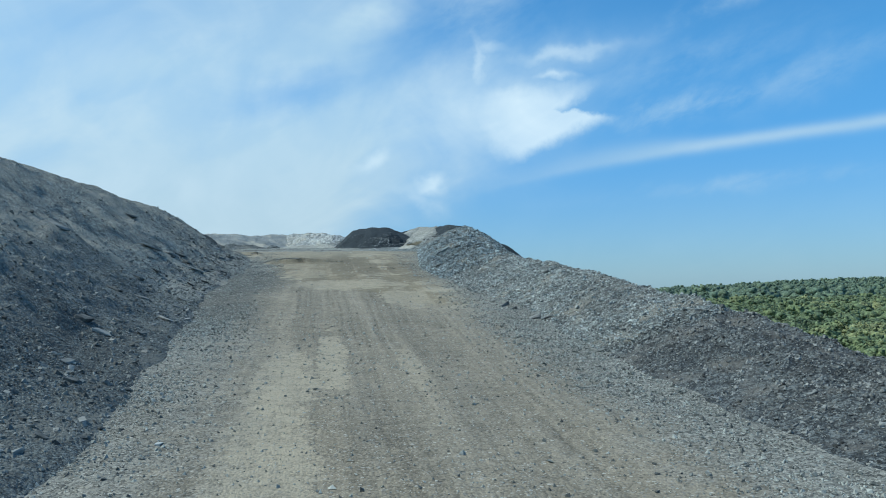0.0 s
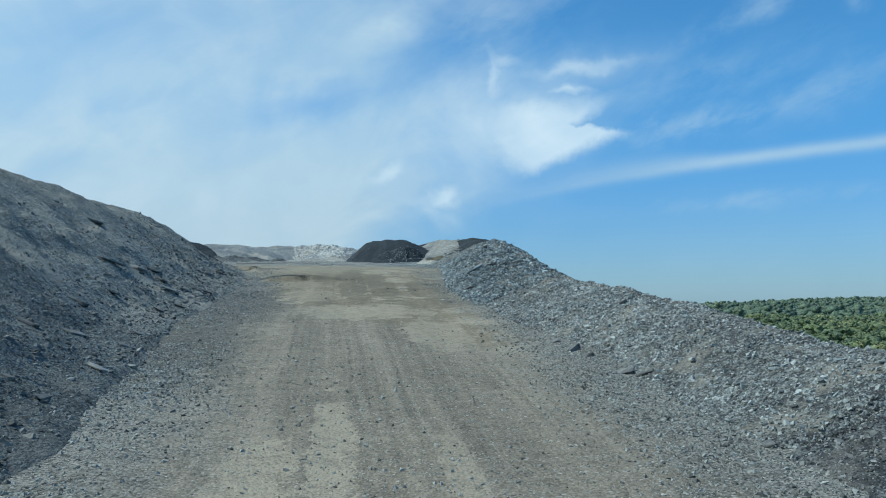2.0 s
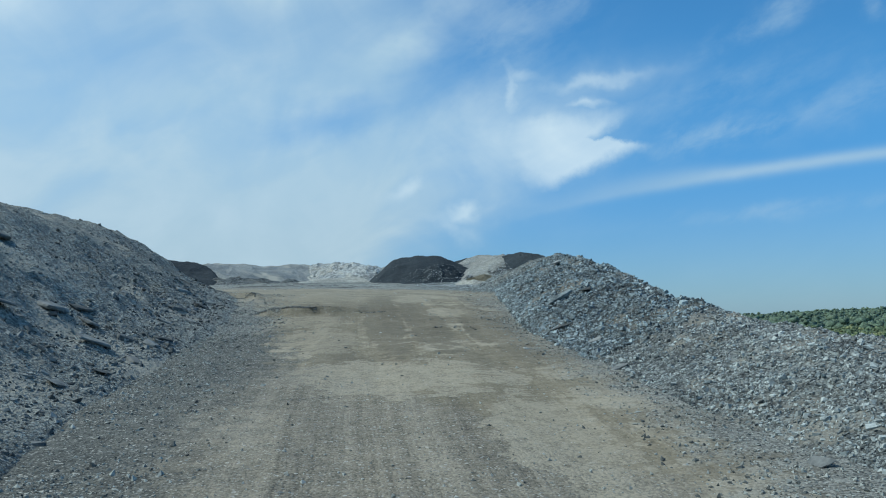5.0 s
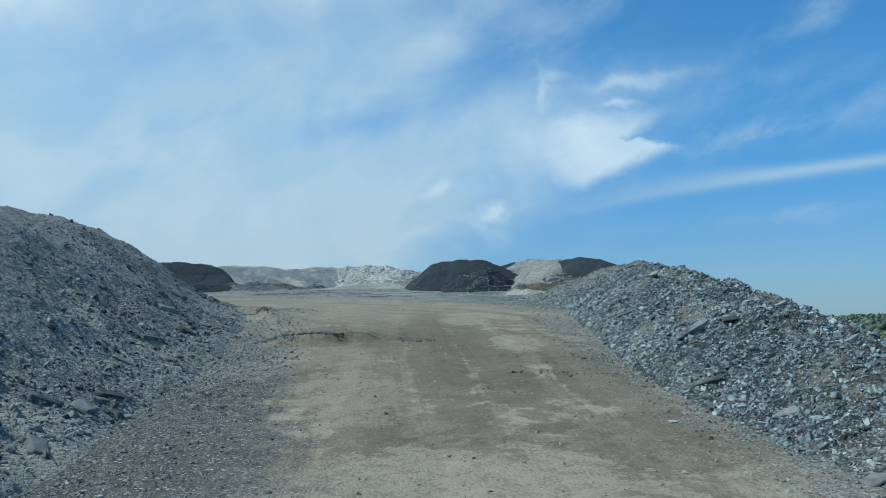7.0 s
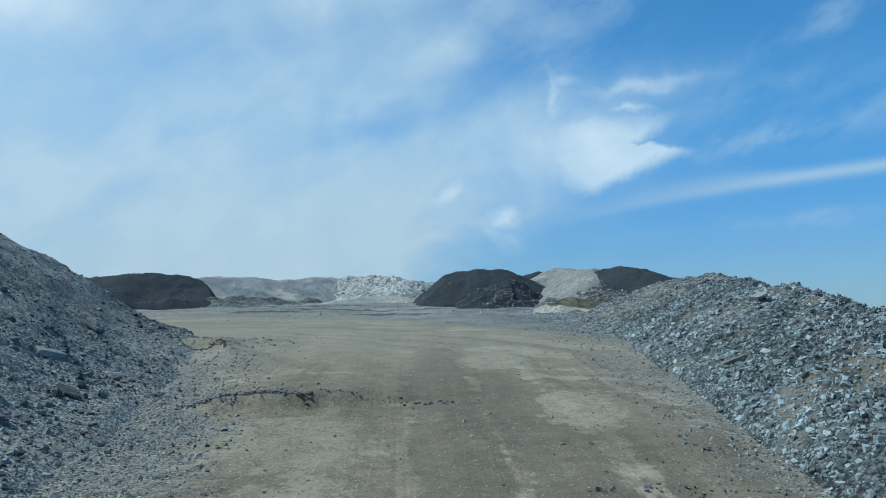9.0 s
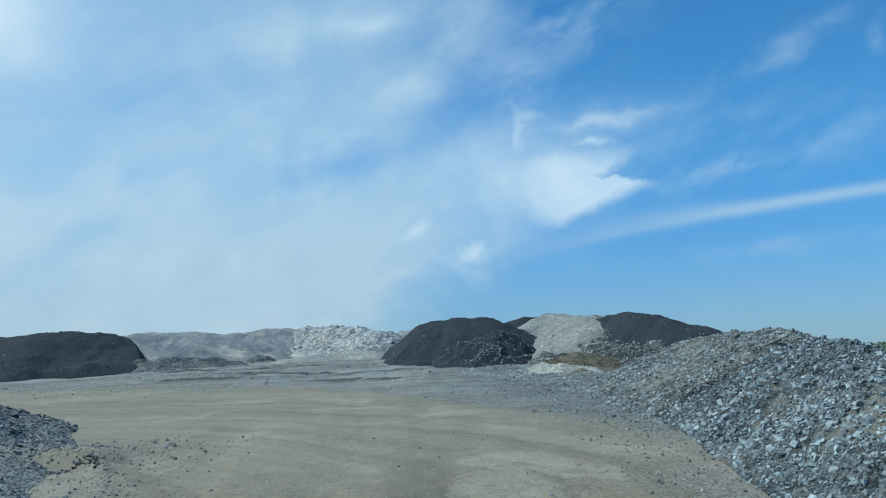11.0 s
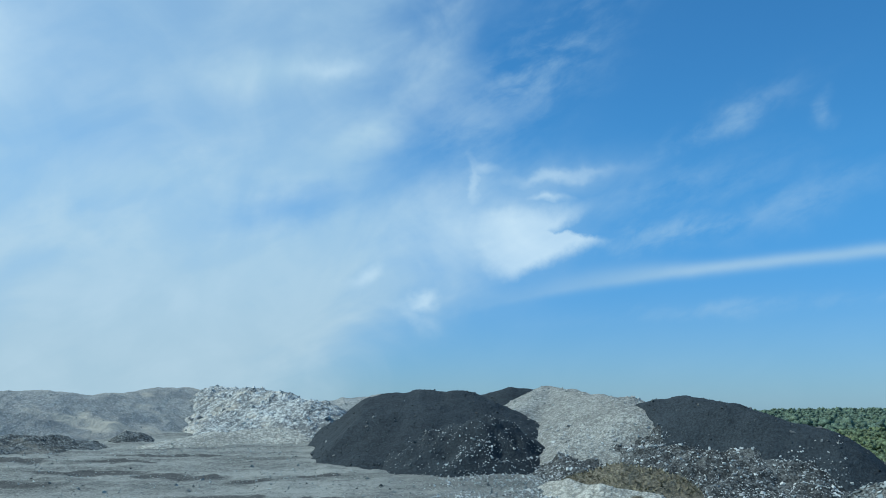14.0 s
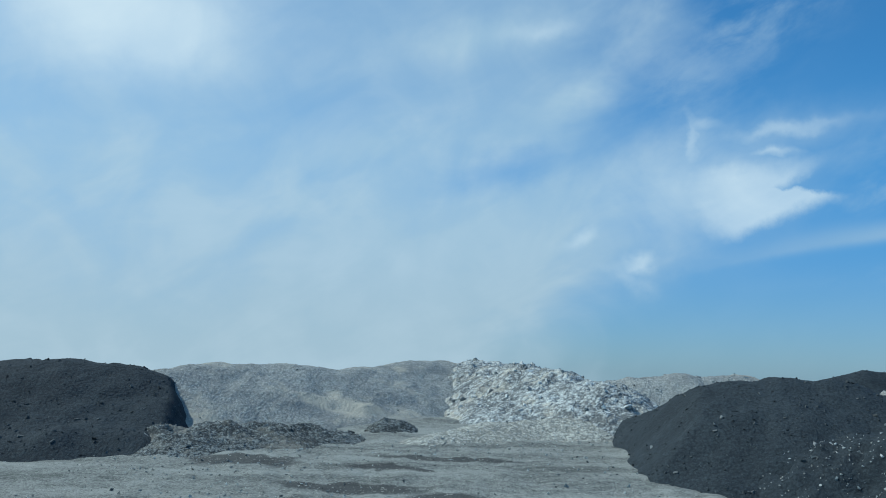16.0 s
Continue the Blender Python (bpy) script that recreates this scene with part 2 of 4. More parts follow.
    height = m("SUBTRACT", height, m("ADD", m("MULTIPLY", cells.outputs["Distance"], 0.7), m("MULTIPLY", near.outputs["Distance"], 0.35)))
    put(height, bump.inputs["Height"])
    tree.links.new(bump.outputs[0], shader.inputs["Normal"])
    return mat


SHALE = rubble("grey_shale", (0.145, 0.148, 0.135), (0.49, 0.496, 0.443), (0.36, 0.342, 0.282), 42, 0.45, 0.028, 1.25, zone=17.0)
SHALE_STONE = rubble("shale_stone", (0.070, 0.073, 0.071), (0.37, 0.37, 0.345), None, 18, 1.5, 0.008, 0.7, 1.0)
SOIL = rubble("dark_soil", (0.042, 0.047, 0.050), (0.190, 0.205, 0.205), (0.150, 0.147, 0.133), 34, 0.9, 0.035, 1.6)
SOIL_STONE = rubble("soil_stone", (0.052, 0.054, 0.054), (0.36, 0.36, 0.34), None, 20, 1.5, 0.006, 0.6, 1.1)
# CRUSHED and ROCK mounds darker than their pieces: shade between stones in the colour
CRUSHED = rubble("crushed_stone", (0.066, 0.071, 0.070), (0.335, 0.350, 0.333), (0.255, 0.245, 0.205), 34, 0.8, 0.035, 1.5)
CRUSHED_STONE = rubble("crushed_stone_piece", (0.10, 0.107, 0.104), (0.56, 0.585, 0.556), None, 26, 1.5, 0.008, 1.0, 0.85)
ROCK = rubble("blue_grey_rock", (0.040, 0.047, 0.049), (0.235, 0.265, 0.267), (0.21, 0.197, 0.160), 26, 0.7, 0.05, 1.5)
ROCK_STONE = rubble("blue_grey_rock_piece", (0.092, 0.107, 0.112), (0.51, 0.577, 0.585), None, 24, 1.2, 0.01, 1.0, 0.75)
PALE = rubble("pale_grey_spoil", (0.27, 0.272, 0.258), (0.53, 0.533, 0.495), (0.50, 0.47, 0.38), 40, 0.5, 0.022, 0.9)
PALE_STONE = rubble("pale_grey_stone", (0.27, 0.27, 0.255), (0.62, 0.62, 0.58), None, 16, 1.2, 0.006, 0.6, 1.0)
# the dark end puts the shade of hollows between blocks into the colour
CHALK = rubble("white_rock", (0.20, 0.207, 0.203), (0.74, 0.75, 0.715), (0.60, 0.56, 0.45), 16, 0.7, 0.06, 1.2)
CHALK_STONE = rubble("white_rock_piece", (0.32, 0.325, 0.32), (0.78, 0.78, 0.745), None, 10, 1.0, 0.01, 0.7, 1.1)
CREAM = rubble("cream_gravel", (0.22, 0.218, 0.198), (0.58, 0.570, 0.512), None, 40, 0.9, 0.03, 1.2)
BLACK = rubble("black_spoil", (0.025, 0.033, 0.039), (0.062, 0.077, 0.087), None, 44, 0.5, 0.016, 0.7)
STONY = rubble("stony_dark_soil", (0.035, 0.038, 0.038), (0.20, 0.205, 0.195), None, 30, 1.3, 0.03, 1.3)
BLACK_STONE = rubble("black_spoil_stone", (0.028, 0.034, 0.037), (0.11, 0.122, 0.126), None, 16, 1.2, 0.006, 0.6, 1.2)
SINGLE = {"shale": rubble("shale_block", (0.07, 0.074, 0.072), (0.34, 0.342, 0.325), None, 16, 1.5, 0.01, 0.8, 1.0, single=True),
          "rock": rubble("grey_block", (0.080, 0.094, 0.098), (0.36, 0.405, 0.405), None, 22, 1.2, 0.012, 1.0, 0.7, single=True),
          "slab": rubble("slab_block", (0.09, 0.093, 0.090), (0.28, 0.282, 0.268), None, 16, 1.5, 0.01, 0.8, 0.9, single=True),
          "chalk": rubble("white_block", (0.28, 0.285, 0.28), (0.82, 0.82, 0.78), None, 10, 1.0, 0.01, 0.7, 0.9, single=True)}
LIME = rubble("chalk_fines", (0.30, 0.29, 0.25), (0.72, 0.69, 0.60), None, 26, 1.0, 0.03, 1.0)
DIRT = rubble("tan_dirt", (0.15, 0.13, 0.09), (0.32, 0.285, 0.21), None, 30, 1.0, 0.04)
PEBBLE = rubble("road_pebble", (0.100, 0.105, 0.099), (0.46, 0.468, 0.428), None, 25, 1.5, 0.003, 0.5, 1.1)


def road_material():
    """Packed tan fines in the lane, grey gravel along the sides and over the far part of the bench."""
    mat = bpy.data.materials.new("haul_road_surface")
    mat.use_nodes = True
    tree = mat.node_tree
    shader = tree.nodes["Principled BSDF"]
    node, put, m, step, mix, combine, fuzz = links(tree)
    where = tree.nodes.new("ShaderNodeNewGeometry").outputs["Position"]
    part = tree.nodes.new("ShaderNodeSeparateXYZ")
    tree.links.new(where, part.inputs[0])
    x, y, z = part.outputs

    def total(*values):
        got = values[0]
        for v in values[1:]:
            got = m("ADD", got, v)
        return got

    def about(value, size):
        return m("MULTIPLY", m("SUBTRACT", value, 0.5), size)

    def cells(scale):
        n = tree.nodes.new("ShaderNodeTexVoronoi")
        tree.links.new(where, n.inputs["Vector"])
        n.inputs["Scale"].default_value = scale
        tone = tree.nodes.new("ShaderNodeSeparateColor")
        tree.links.new(n.outputs["Color"], tone.inputs[0])
        return n.outputs["Distance"], tone.outputs

    wave = about(fuzz(where, 0.35, 4, 0.6), 2.4)
    broad = fuzz(where, 0.55, 5, 0.62, 0.5)
    mid = fuzz(where, 6.0, 5, 0.65)
    torn = fuzz(where, 2.4, 6, 0.68)
    fine = fuzz(where, 45.0, 3, 0.7)
    near, tone = cells(46.0)
    wide, pick = cells(24.0)
    # tyre tracks: bands and thin lines that run up the lane, and sweep round to the left on the bench
    bend = m("ADD", x, m("MULTIPLY", wave, 0.07))
    ruts = fuzz(combine(bend, m("MULTIPLY", y, 0.03), 0.0), 1.5, 3, 0.5)
    lines = fuzz(combine(bend, m("MULTIPLY", y, 0.012), 2.0), 11.0, 3, 0.65)
    ex, ey = m("ADD", x, 8.0), m("MULTIPLY", m("SUBTRACT", y, 28.5), 1.5)
    reach = m("SQRT", m("ADD", m("MULTIPLY", ex, ex), m("MULTIPLY", ey, ey)))
    arcs = fuzz(combine(reach, m("MULTIPLY", y, 0.05), 7.0), 2.2, 5, 0.62, 0.15)
    turned = step(y, 28.5, 32.0)
    ruts = m("ADD", ruts, m("MULTIPLY", m("SUBTRACT", arcs, ruts), turned))
    lines = m("ADD", lines, m("MULTIPLY", m("SUBTRACT", arcs, lines), turned))
    grit = m("ADD", m("MULTIPLY", fine, 0.5), m("MULTIPLY", tone[0], 0.5))

    gravel_value = total(m("MULTIPLY", tone[0], 0.42), m("MULTIPLY", mid, 0.35), m("MULTIPLY", broad, 0.3))
    gravel = mix(step(gravel_value, 0.15, 0.85), (0.026, 0.027, 0.025), (0.27, 0.276, 0.248))
    # coarse brown gravel, as the lower half of the lane has it
    brown_value = total(0.5, about(ruts, 0.9), about(lines, 0.95), about(mid, 0.7), about(grit, 0.9), about(broad, 0.6))
    brown = mix(brown_value, (0.088, 0.081, 0.064), (0.325, 0.295, 0.228))
    tan_value = total(0.5, about(ruts, 1.1), about(lines, 0.7), about(mid, 1.2), about(torn, 0.6), about(grit, 0.8), about(broad, 0.8))
    tan = mix(tan_value, (0.110, 0.097, 0.069), (0.285, 0.251, 0.178))

    def spot(cx, cy, rx, ry, torn_by=1.0):
        """A ragged patch: 1 inside, 0 outside."""
        u = m("DIVIDE", total(x, -cx, m("MULTIPLY", wave, 0.06), about(mid, 0.22 * torn_by)), rx)
        v = m("DIVIDE", total(y, -cy, m("MULTIPLY", wave, 0.5)), ry)
        r = total(m("MULTIPLY", u, u), m("MULTIPLY", v, v), about(torn, 4.2 * torn_by), about(mid, 1.4 * torn_by))
        return m("SUBTRACT", 1.0, step(r, 0.88, 1.12))

    # the packed tan fines begin on a slanting, ragged line
    start = m("ADD", 19.6, m("ADD", m("MULTIPLY", m("MAXIMUM", m("SUBTRACT", 0.3, x), 0.0), 1.3), m("MULTIPLY", m("MAXIMUM", m("SUBTRACT", x, 0.4), 0.0), -2.0)))
    upper = step(total(y, m("MULTIPLY", start, -1.0), about(torn, 5.0), m("MULTIPLY", wave, 0.4)), -0.5, 0.9)
    lane = mix(upper, brown, tan)
    pale = m("MULTIPLY", step(total(broad, about(torn, 0.5), about(lines, 0.25)), 0.54, 0.64), upper)
    # darker wheel bands in the packed part
    dark = 0.0
    for cx, cy, rx, ry in ((0.62, 26.5, 0.34, 5.5), (1.32, 26.0, 0.34, 4.6), (2.3, 24.5, 0.40, 3.6), (-0.2, 22.0, 0.3, 2.0)):
        dark = m("MAXIMUM", dark, spot(cx, cy, rx, ry, 0.7))
    lane = mix(m("MULTIPLY", dark, m("ADD", 0.05, m("MULTIPLY", lines, 0.75))), lane, (0.105, 0.095, 0.073))
    pale = m("MULTIPLY", pale, m("SUBTRACT", 1.0, m("MULTIPLY", dark, 0.8)))
    for cx, cy, rx, ry, much in ((0.12, 11.1, 0.20, 2.2, 1.0), (-0.40, 9.2, 0.36, 2.2, 0.95), (-0.45, 6.4, 0.42, 1.7, 0.9), (1.05, 10.0, 0.14, 1.4, 0.6), (0.55, 20.2, 1.3, 1.0, 0.9), (1.7, 17.6, 0.5, 1.5, 0.8),
                                 (1.35, 29.7, 0.42, 0.6, 0.7), (1.8, 26.7, 0.42, 0.7, 0.8), (-0.5, 23.4, 0.6, 1.5, 0.6), (-0.7, 25.8, 0.6, 0.9, 0.5)):
        pale = m("MAXIMUM", pale, m("MULTIPLY", spot(cx, cy, rx, ry), much))
    pale = m("MULTIPLY", pale, m("ADD", 0.45, m("MULTIPLY", step(total(m("MULTIPLY", mid, 0.6), m("MULTIPLY", grit, 0.4)), 0.38, 0.56), 0.55)))
    lane = mix(m("MULTIPLY", pale, 0.92), lane, (0.345, 0.313, 0.237))

    # the bench is packed paler still
    lane = mix(m("MULTIPLY", step(m("ADD", y, wave), 27.0, 32.0), m("ADD", 0.18, m("MULTIPLY", arcs, 0.55))), lane, (0.305, 0.285, 0.222))

    def studded(colour, distance, tones, chance, stone):
        """Stones pressed into the surface: some cells of a pattern, with a rounded edge."""
        here = m("MULTIPLY", m("SUBTRACT", 1.0, step(distance, 0.28, 0.40)), m("GREATER_THAN", tones[1], 1.0 - chance))
        return mix(m("MULTIPLY", here, 0.85), colour, mix(tones[2], stone[0], stone[1]))

    greys = ((0.05, 0.052, 0.048), (0.43, 0.43, 0.385))
    coarse_lane = studded(studded(lane, near, tone, 0.46, greys), wide, pick, 0.22, greys)
    fine_lane = studded(lane, near, tone, 0.14, greys)
    lane = mix(m("MULTIPLY", m("MAXIMUM", upper, pale), 0.9), coarse_lane, fine_lane)
    # a stretch of darker, coarser gravel beside the lane
    gravel = mix(m("MULTIPLY", spot(-1.3, 19.3, 1.5, 5.2, 0.6), 0.55), gravel, (0.046, 0.050, 0.046))
    gravel = studded(studded(gravel, near, tone, 0.55, greys), wide, pick, 0.45, greys)
    # its left rim steps in from -1.9 m at the bench to -0.8 m lower down, then widens again over the brown part
    rim = m("ADD", m("SUBTRACT", -0.85, m("MULTIPLY", step(y, 20.0, 31.0), 1.1)), m("MULTIPLY", m("SUBTRACT", 1.0, step(y, 16.0, 21.0)), -0.25))
    rag = total(m("MULTIPLY", wave, 0.35), about(torn, 1.9), about(mid, 0.9))
    soft = m("SUBTRACT", m("ADD", x, rag), rim)
    packed = step(soft, -0.25, 0.45)
    loose = step(soft, -0.75, 0.75)
    inside = m("ADD", loose, m("MULTIPLY", m("SUBTRACT", packed, loose), upper))
    inside = m("MULTIPLY", inside, m("SUBTRACT", 1.0, step(m("ADD", x, rag), 2.2, 3.3)))
    inside = m("MAXIMUM", inside, m("MULTIPLY", step(m("ADD", y, wave), 28.0, 31.5), 0.94))
    limit = m("MAXIMUM", m("SUBTRACT", m("SUBTRACT", 38.6, m("MULTIPLY", m("MINIMUM", x, 0.0), 0.35)), m("MULTIPLY", m("MAXIMUM", x, 0.0), 2.0)), 29.0)
    drift = total(m("MULTIPLY", wave, 0.7), about(torn, 2.4), about(mid, 1.2))
    inside = m("MULTIPLY", inside, m("SUBTRACT", 1.0, step(m("ADD", m("SUBTRACT", y, limit), drift), -1.0, 1.2)))
    # graded grey spoil on the far part of the bench
    bands = fuzz(combine(m("MULTIPLY", x, 0.30), m("MULTIPLY", m("ADD", y, m("MULTIPLY", x, -0.12)), 1.5), 0.0), 1.0, 6, 0.65, 0.5)
    far_value = total(m("MULTIPLY", bands, 0.55), m("MULTIPLY", mid, 0.3), m("MULTIPLY", broad, 0.2), m("MULTIPLY", grit, 0.2))
    far = mix(step(far_value, 0.46, 0.74), (0.088, 0.094, 0.087), (0.298, 0.312, 0.283))
    # darker fines from the berm lie over its foot
    far = mix(m("MULTIPLY", step(total(x, wave, about(mid, 2.0)), 1.4, 3.6), 0.6), far, (0.098, 0.106, 0.102))
    # ragged dark patches across the graded spoil
    dark_patch = 0.0
    for cx, cy, rx, ry in ((-1.0, 42.1, 0.62, 0.26), (-0.05, 41.7, 0.30, 0.16), (-0.25, 40.5, 0.50, 0.26), (-2.3, 42.4, 0.8, 0.22), (-3.2, 41.4, 0.9, 0.2), (0.75, 40.4, 0.4, 0.12), (-2.0, 43.5, 0.5, 0.16), (-1.4, 44.2, 0.9, 0.14), (0.9, 42.0, 0.3, 0.1), (-3.8, 43.6, 0.7, 0.3)):
        u, v = m("DIVIDE", total(x, -cx, about(mid, 0.5)), rx), m("DIVIDE", total(y, -cy, about(mid, 0.35)), ry)
        dark_patch = m("MAXIMUM", dark_patch, m("SUBTRACT", 1.0, step(total(m("MULTIPLY", u, u), m("MULTIPLY", v, v), about(torn, 1.6)), 0.6, 1.5)))
    far = mix(m("MULTIPLY", dark_patch, 0.85), far, (0.048, 0.050, 0.049))
    far = studded(studded(far, near, tone, 0.3, greys), wide, pick, 0.12, greys)
    gravel = mix(step(m("SUBTRACT", y, limit), -1.0, 2.5), gravel, far)
    put(mix(inside, gravel, lane), shader.inputs["Base Color"])
    shader.inputs["Roughness"].default_value = 0.95
    shader.inputs["Specular IOR Level"].default_value = 0.2
    bump = tree.nodes.new("ShaderNodeBump")
    bump.inputs["Strength"].default_value, bump.inputs["Distance"].default_value = 0.8, 0.02
    stones = m("MULTIPLY", m("SUBTRACT", 1.0, near), m("SUBTRACT", 0.5, m("MULTIPLY", inside, m("ADD", 0.1, m("MULTIPLY", upper, 0.25)))))
    put(total(m("MULTIPLY", mid, 1.0), stones, m("MULTIPLY", fine, 0.4), m("MULTIPLY", torn, 0.8), m("MULTIPLY", m("MULTIPLY", lines, inside), 0.5)), bump.inputs["Height"])
    tree.links.new(bump.outputs[0], shader.inputs["Normal"])
    return mat


def leaf_material(name, deep, bright, fresh, dull):
    mat = bpy.data.materials.new(name)
    mat.use_nodes = True
    tree = mat.node_tree
    shader = tree.nodes["Principled BSDF"]
    node, put, m, step, mix, combine, fuzz = links(tree)
    geo = tree.nodes.new("ShaderNodeNewGeometry")
    where = geo.outputs["Position"]
    kind = fuzz(where, 0.05, 4, 0.75)
    sort = mix(step(kind, 0.36, 0.60), deep, bright)
    sort = mix(m("MULTIPLY", step(fuzz(where, 0.03, 2, 0.5), 0.54, 0.64), 0.7), sort, fresh)
    sort = mix(m("MULTIPLY", step(fuzz(where, 0.006, 3, 0.5), 0.46, 0.6), 0.5), sort, dull)
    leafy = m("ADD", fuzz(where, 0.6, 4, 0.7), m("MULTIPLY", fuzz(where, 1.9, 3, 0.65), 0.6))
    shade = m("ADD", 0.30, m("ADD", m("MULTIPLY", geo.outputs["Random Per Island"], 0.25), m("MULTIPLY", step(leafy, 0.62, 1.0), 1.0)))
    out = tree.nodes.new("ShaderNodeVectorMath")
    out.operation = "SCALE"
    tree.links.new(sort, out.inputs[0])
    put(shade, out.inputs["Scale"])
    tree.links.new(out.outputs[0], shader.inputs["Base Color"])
    bump = tree.nodes.new("ShaderNodeBump")
    bump.inputs["Strength"].default_value, bump.inputs["Distance"].default_value = 0.6, 1.2
    put(leafy, bump.inputs["Height"])
    tree.links.new(bump.outputs[0], shader.inputs["Normal"])
    shader.inputs["Roughness"].default_value = 0.8
    shader.inputs["Specular IOR Level"].default_value = 0.2
    return mat


ROAD = road_material()
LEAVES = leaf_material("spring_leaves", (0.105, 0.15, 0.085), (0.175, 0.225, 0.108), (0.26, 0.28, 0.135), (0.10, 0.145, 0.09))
# distant haze put into the colour of the far crowns: bluer and duller
FAR_LEAVES = leaf_material("haze_tinted_leaves", (0.105, 0.16, 0.118), (0.135, 0.195, 0.132), (0.165, 0.215, 0.14), (0.105, 0.15, 0.12))

# ---- shapes of the land ----
rng = np.random.default_rng(11)
LATTICE = rng.random((256, 256))


def grain(x, y, scale, octaves=4, gain=0.5, seed=0.0):
    """Smooth noise from -1 to 1 over the plan."""
    total, amp, norm = 0.0, 1.0, 0.0
    for k in range(octaves):
        u, v = x * scale + 17.3 * k + seed * 7.1, y * scale + 9.7 * k + seed * 3.3
        u, v = 0.8 * u - 0.6 * v, 0.6 * u + 0.8 * v
        iu, iv = np.floor(u).astype(int), np.floor(v).astype(int)
        fu, fv = u - iu, v - iv
        fu, fv = fu * fu * (3 - 2 * fu), fv * fv * (3 - 2 * fv)
        a, b = LATTICE[iu % 256, iv % 256], LATTICE[(iu + 1) % 256, iv % 256]
        c, d = LATTICE[iu % 256, (iv + 1) % 256], LATTICE[(iu + 1) % 256, (iv + 1) % 256]
        total = total + amp * (2 * ((a * (1 - fu) + b * fu) * (1 - fv) + (c * (1 - fu) + d * fu) * fv) - 1)
        norm, amp, scale = norm + amp, amp * gain, scale * 2.03
    return total / norm


def ramp(v, lo, hi):
    s = np.clip((v - lo) / (hi - lo), 0, 1)
    return s * s * (3 - 2 * s)


def curve(knots):
    """A smooth curve through (place, value) knots."""
    k = np.array(knots, float)
    fine = np.arange(k[0, 0] - 3, k[-1, 0] + 3, 0.1)
    val = np.interp(fine, k[:, 0], k[:, 1])
    soft = np.convolve(np.pad(val, 10, mode="edge"), np.ones(21) / 21, mode="valid")
    return lambda y: np.interp(y, fine, soft)


road_z = curve([(-300, -31), (-60, -5.4), (0, 0), (7, 0.58), (11.2, 0.95), (17.3, 1.63), (21.3, 2.1), (25, 2.52), (28.5, 2.92), (32, 3.28), (36, 3.52), (40, 3.76), (43, 4.05), (47, 4.3), (52, 4.5), (62, 4.6)])
berm_toe = curve([(-12, 3.3), (4, 3.4), (9, 3.5), (16, 3.45), (19, 2.9), (24, 2.75), (28, 3.15), (32, 3.55), (36, 3.55), (40, 4.2), (44, 4.8)])
berm_x = curve([(-12, 5.5), (5, 5.5), (8, 5.4), (10.4, 5.3), (14.5, 5.05), (18, 5.0), (21, 4.7), (23.3, 4.7), (26.4, 5.0), (29, 5.2), (31, 5.4), (33, 5.6), (36, 6.0), (39, 6.3), (42, 6.6)])
berm_z = curve([(-12, -0.7), (0, 0.35), (5, 0.78), (8, 1.06), (10.4, 1.5), (14.5, 2.0), (18, 2.38), (21, 2.7), (23.3, 2.98), (26.4, 3.48), (29, 3.9), (31, 4.12), (33, 4.36), (36, 4.45), (39, 4.45), (42, 4.5), (44, 4.5)])
heap_toe = curve([(-12, -2.1), (6, -2.12), (9, -2.18), (15.7, -2.4), (18.4, -2.6), (22, -2.5), (26, -2.45), (29, -2.55), (31, -2.78), (33, -3.18), (35, -3.95), (37, -5.6), (39, -9.2), (41, -16)])
heap_top = curve([(-12, 4.7), (5, 5.2), (18, 5.4), (24, 5.06), (28, 5.0), (31, 5.1), (34, 5.0), (38, 4.9)])


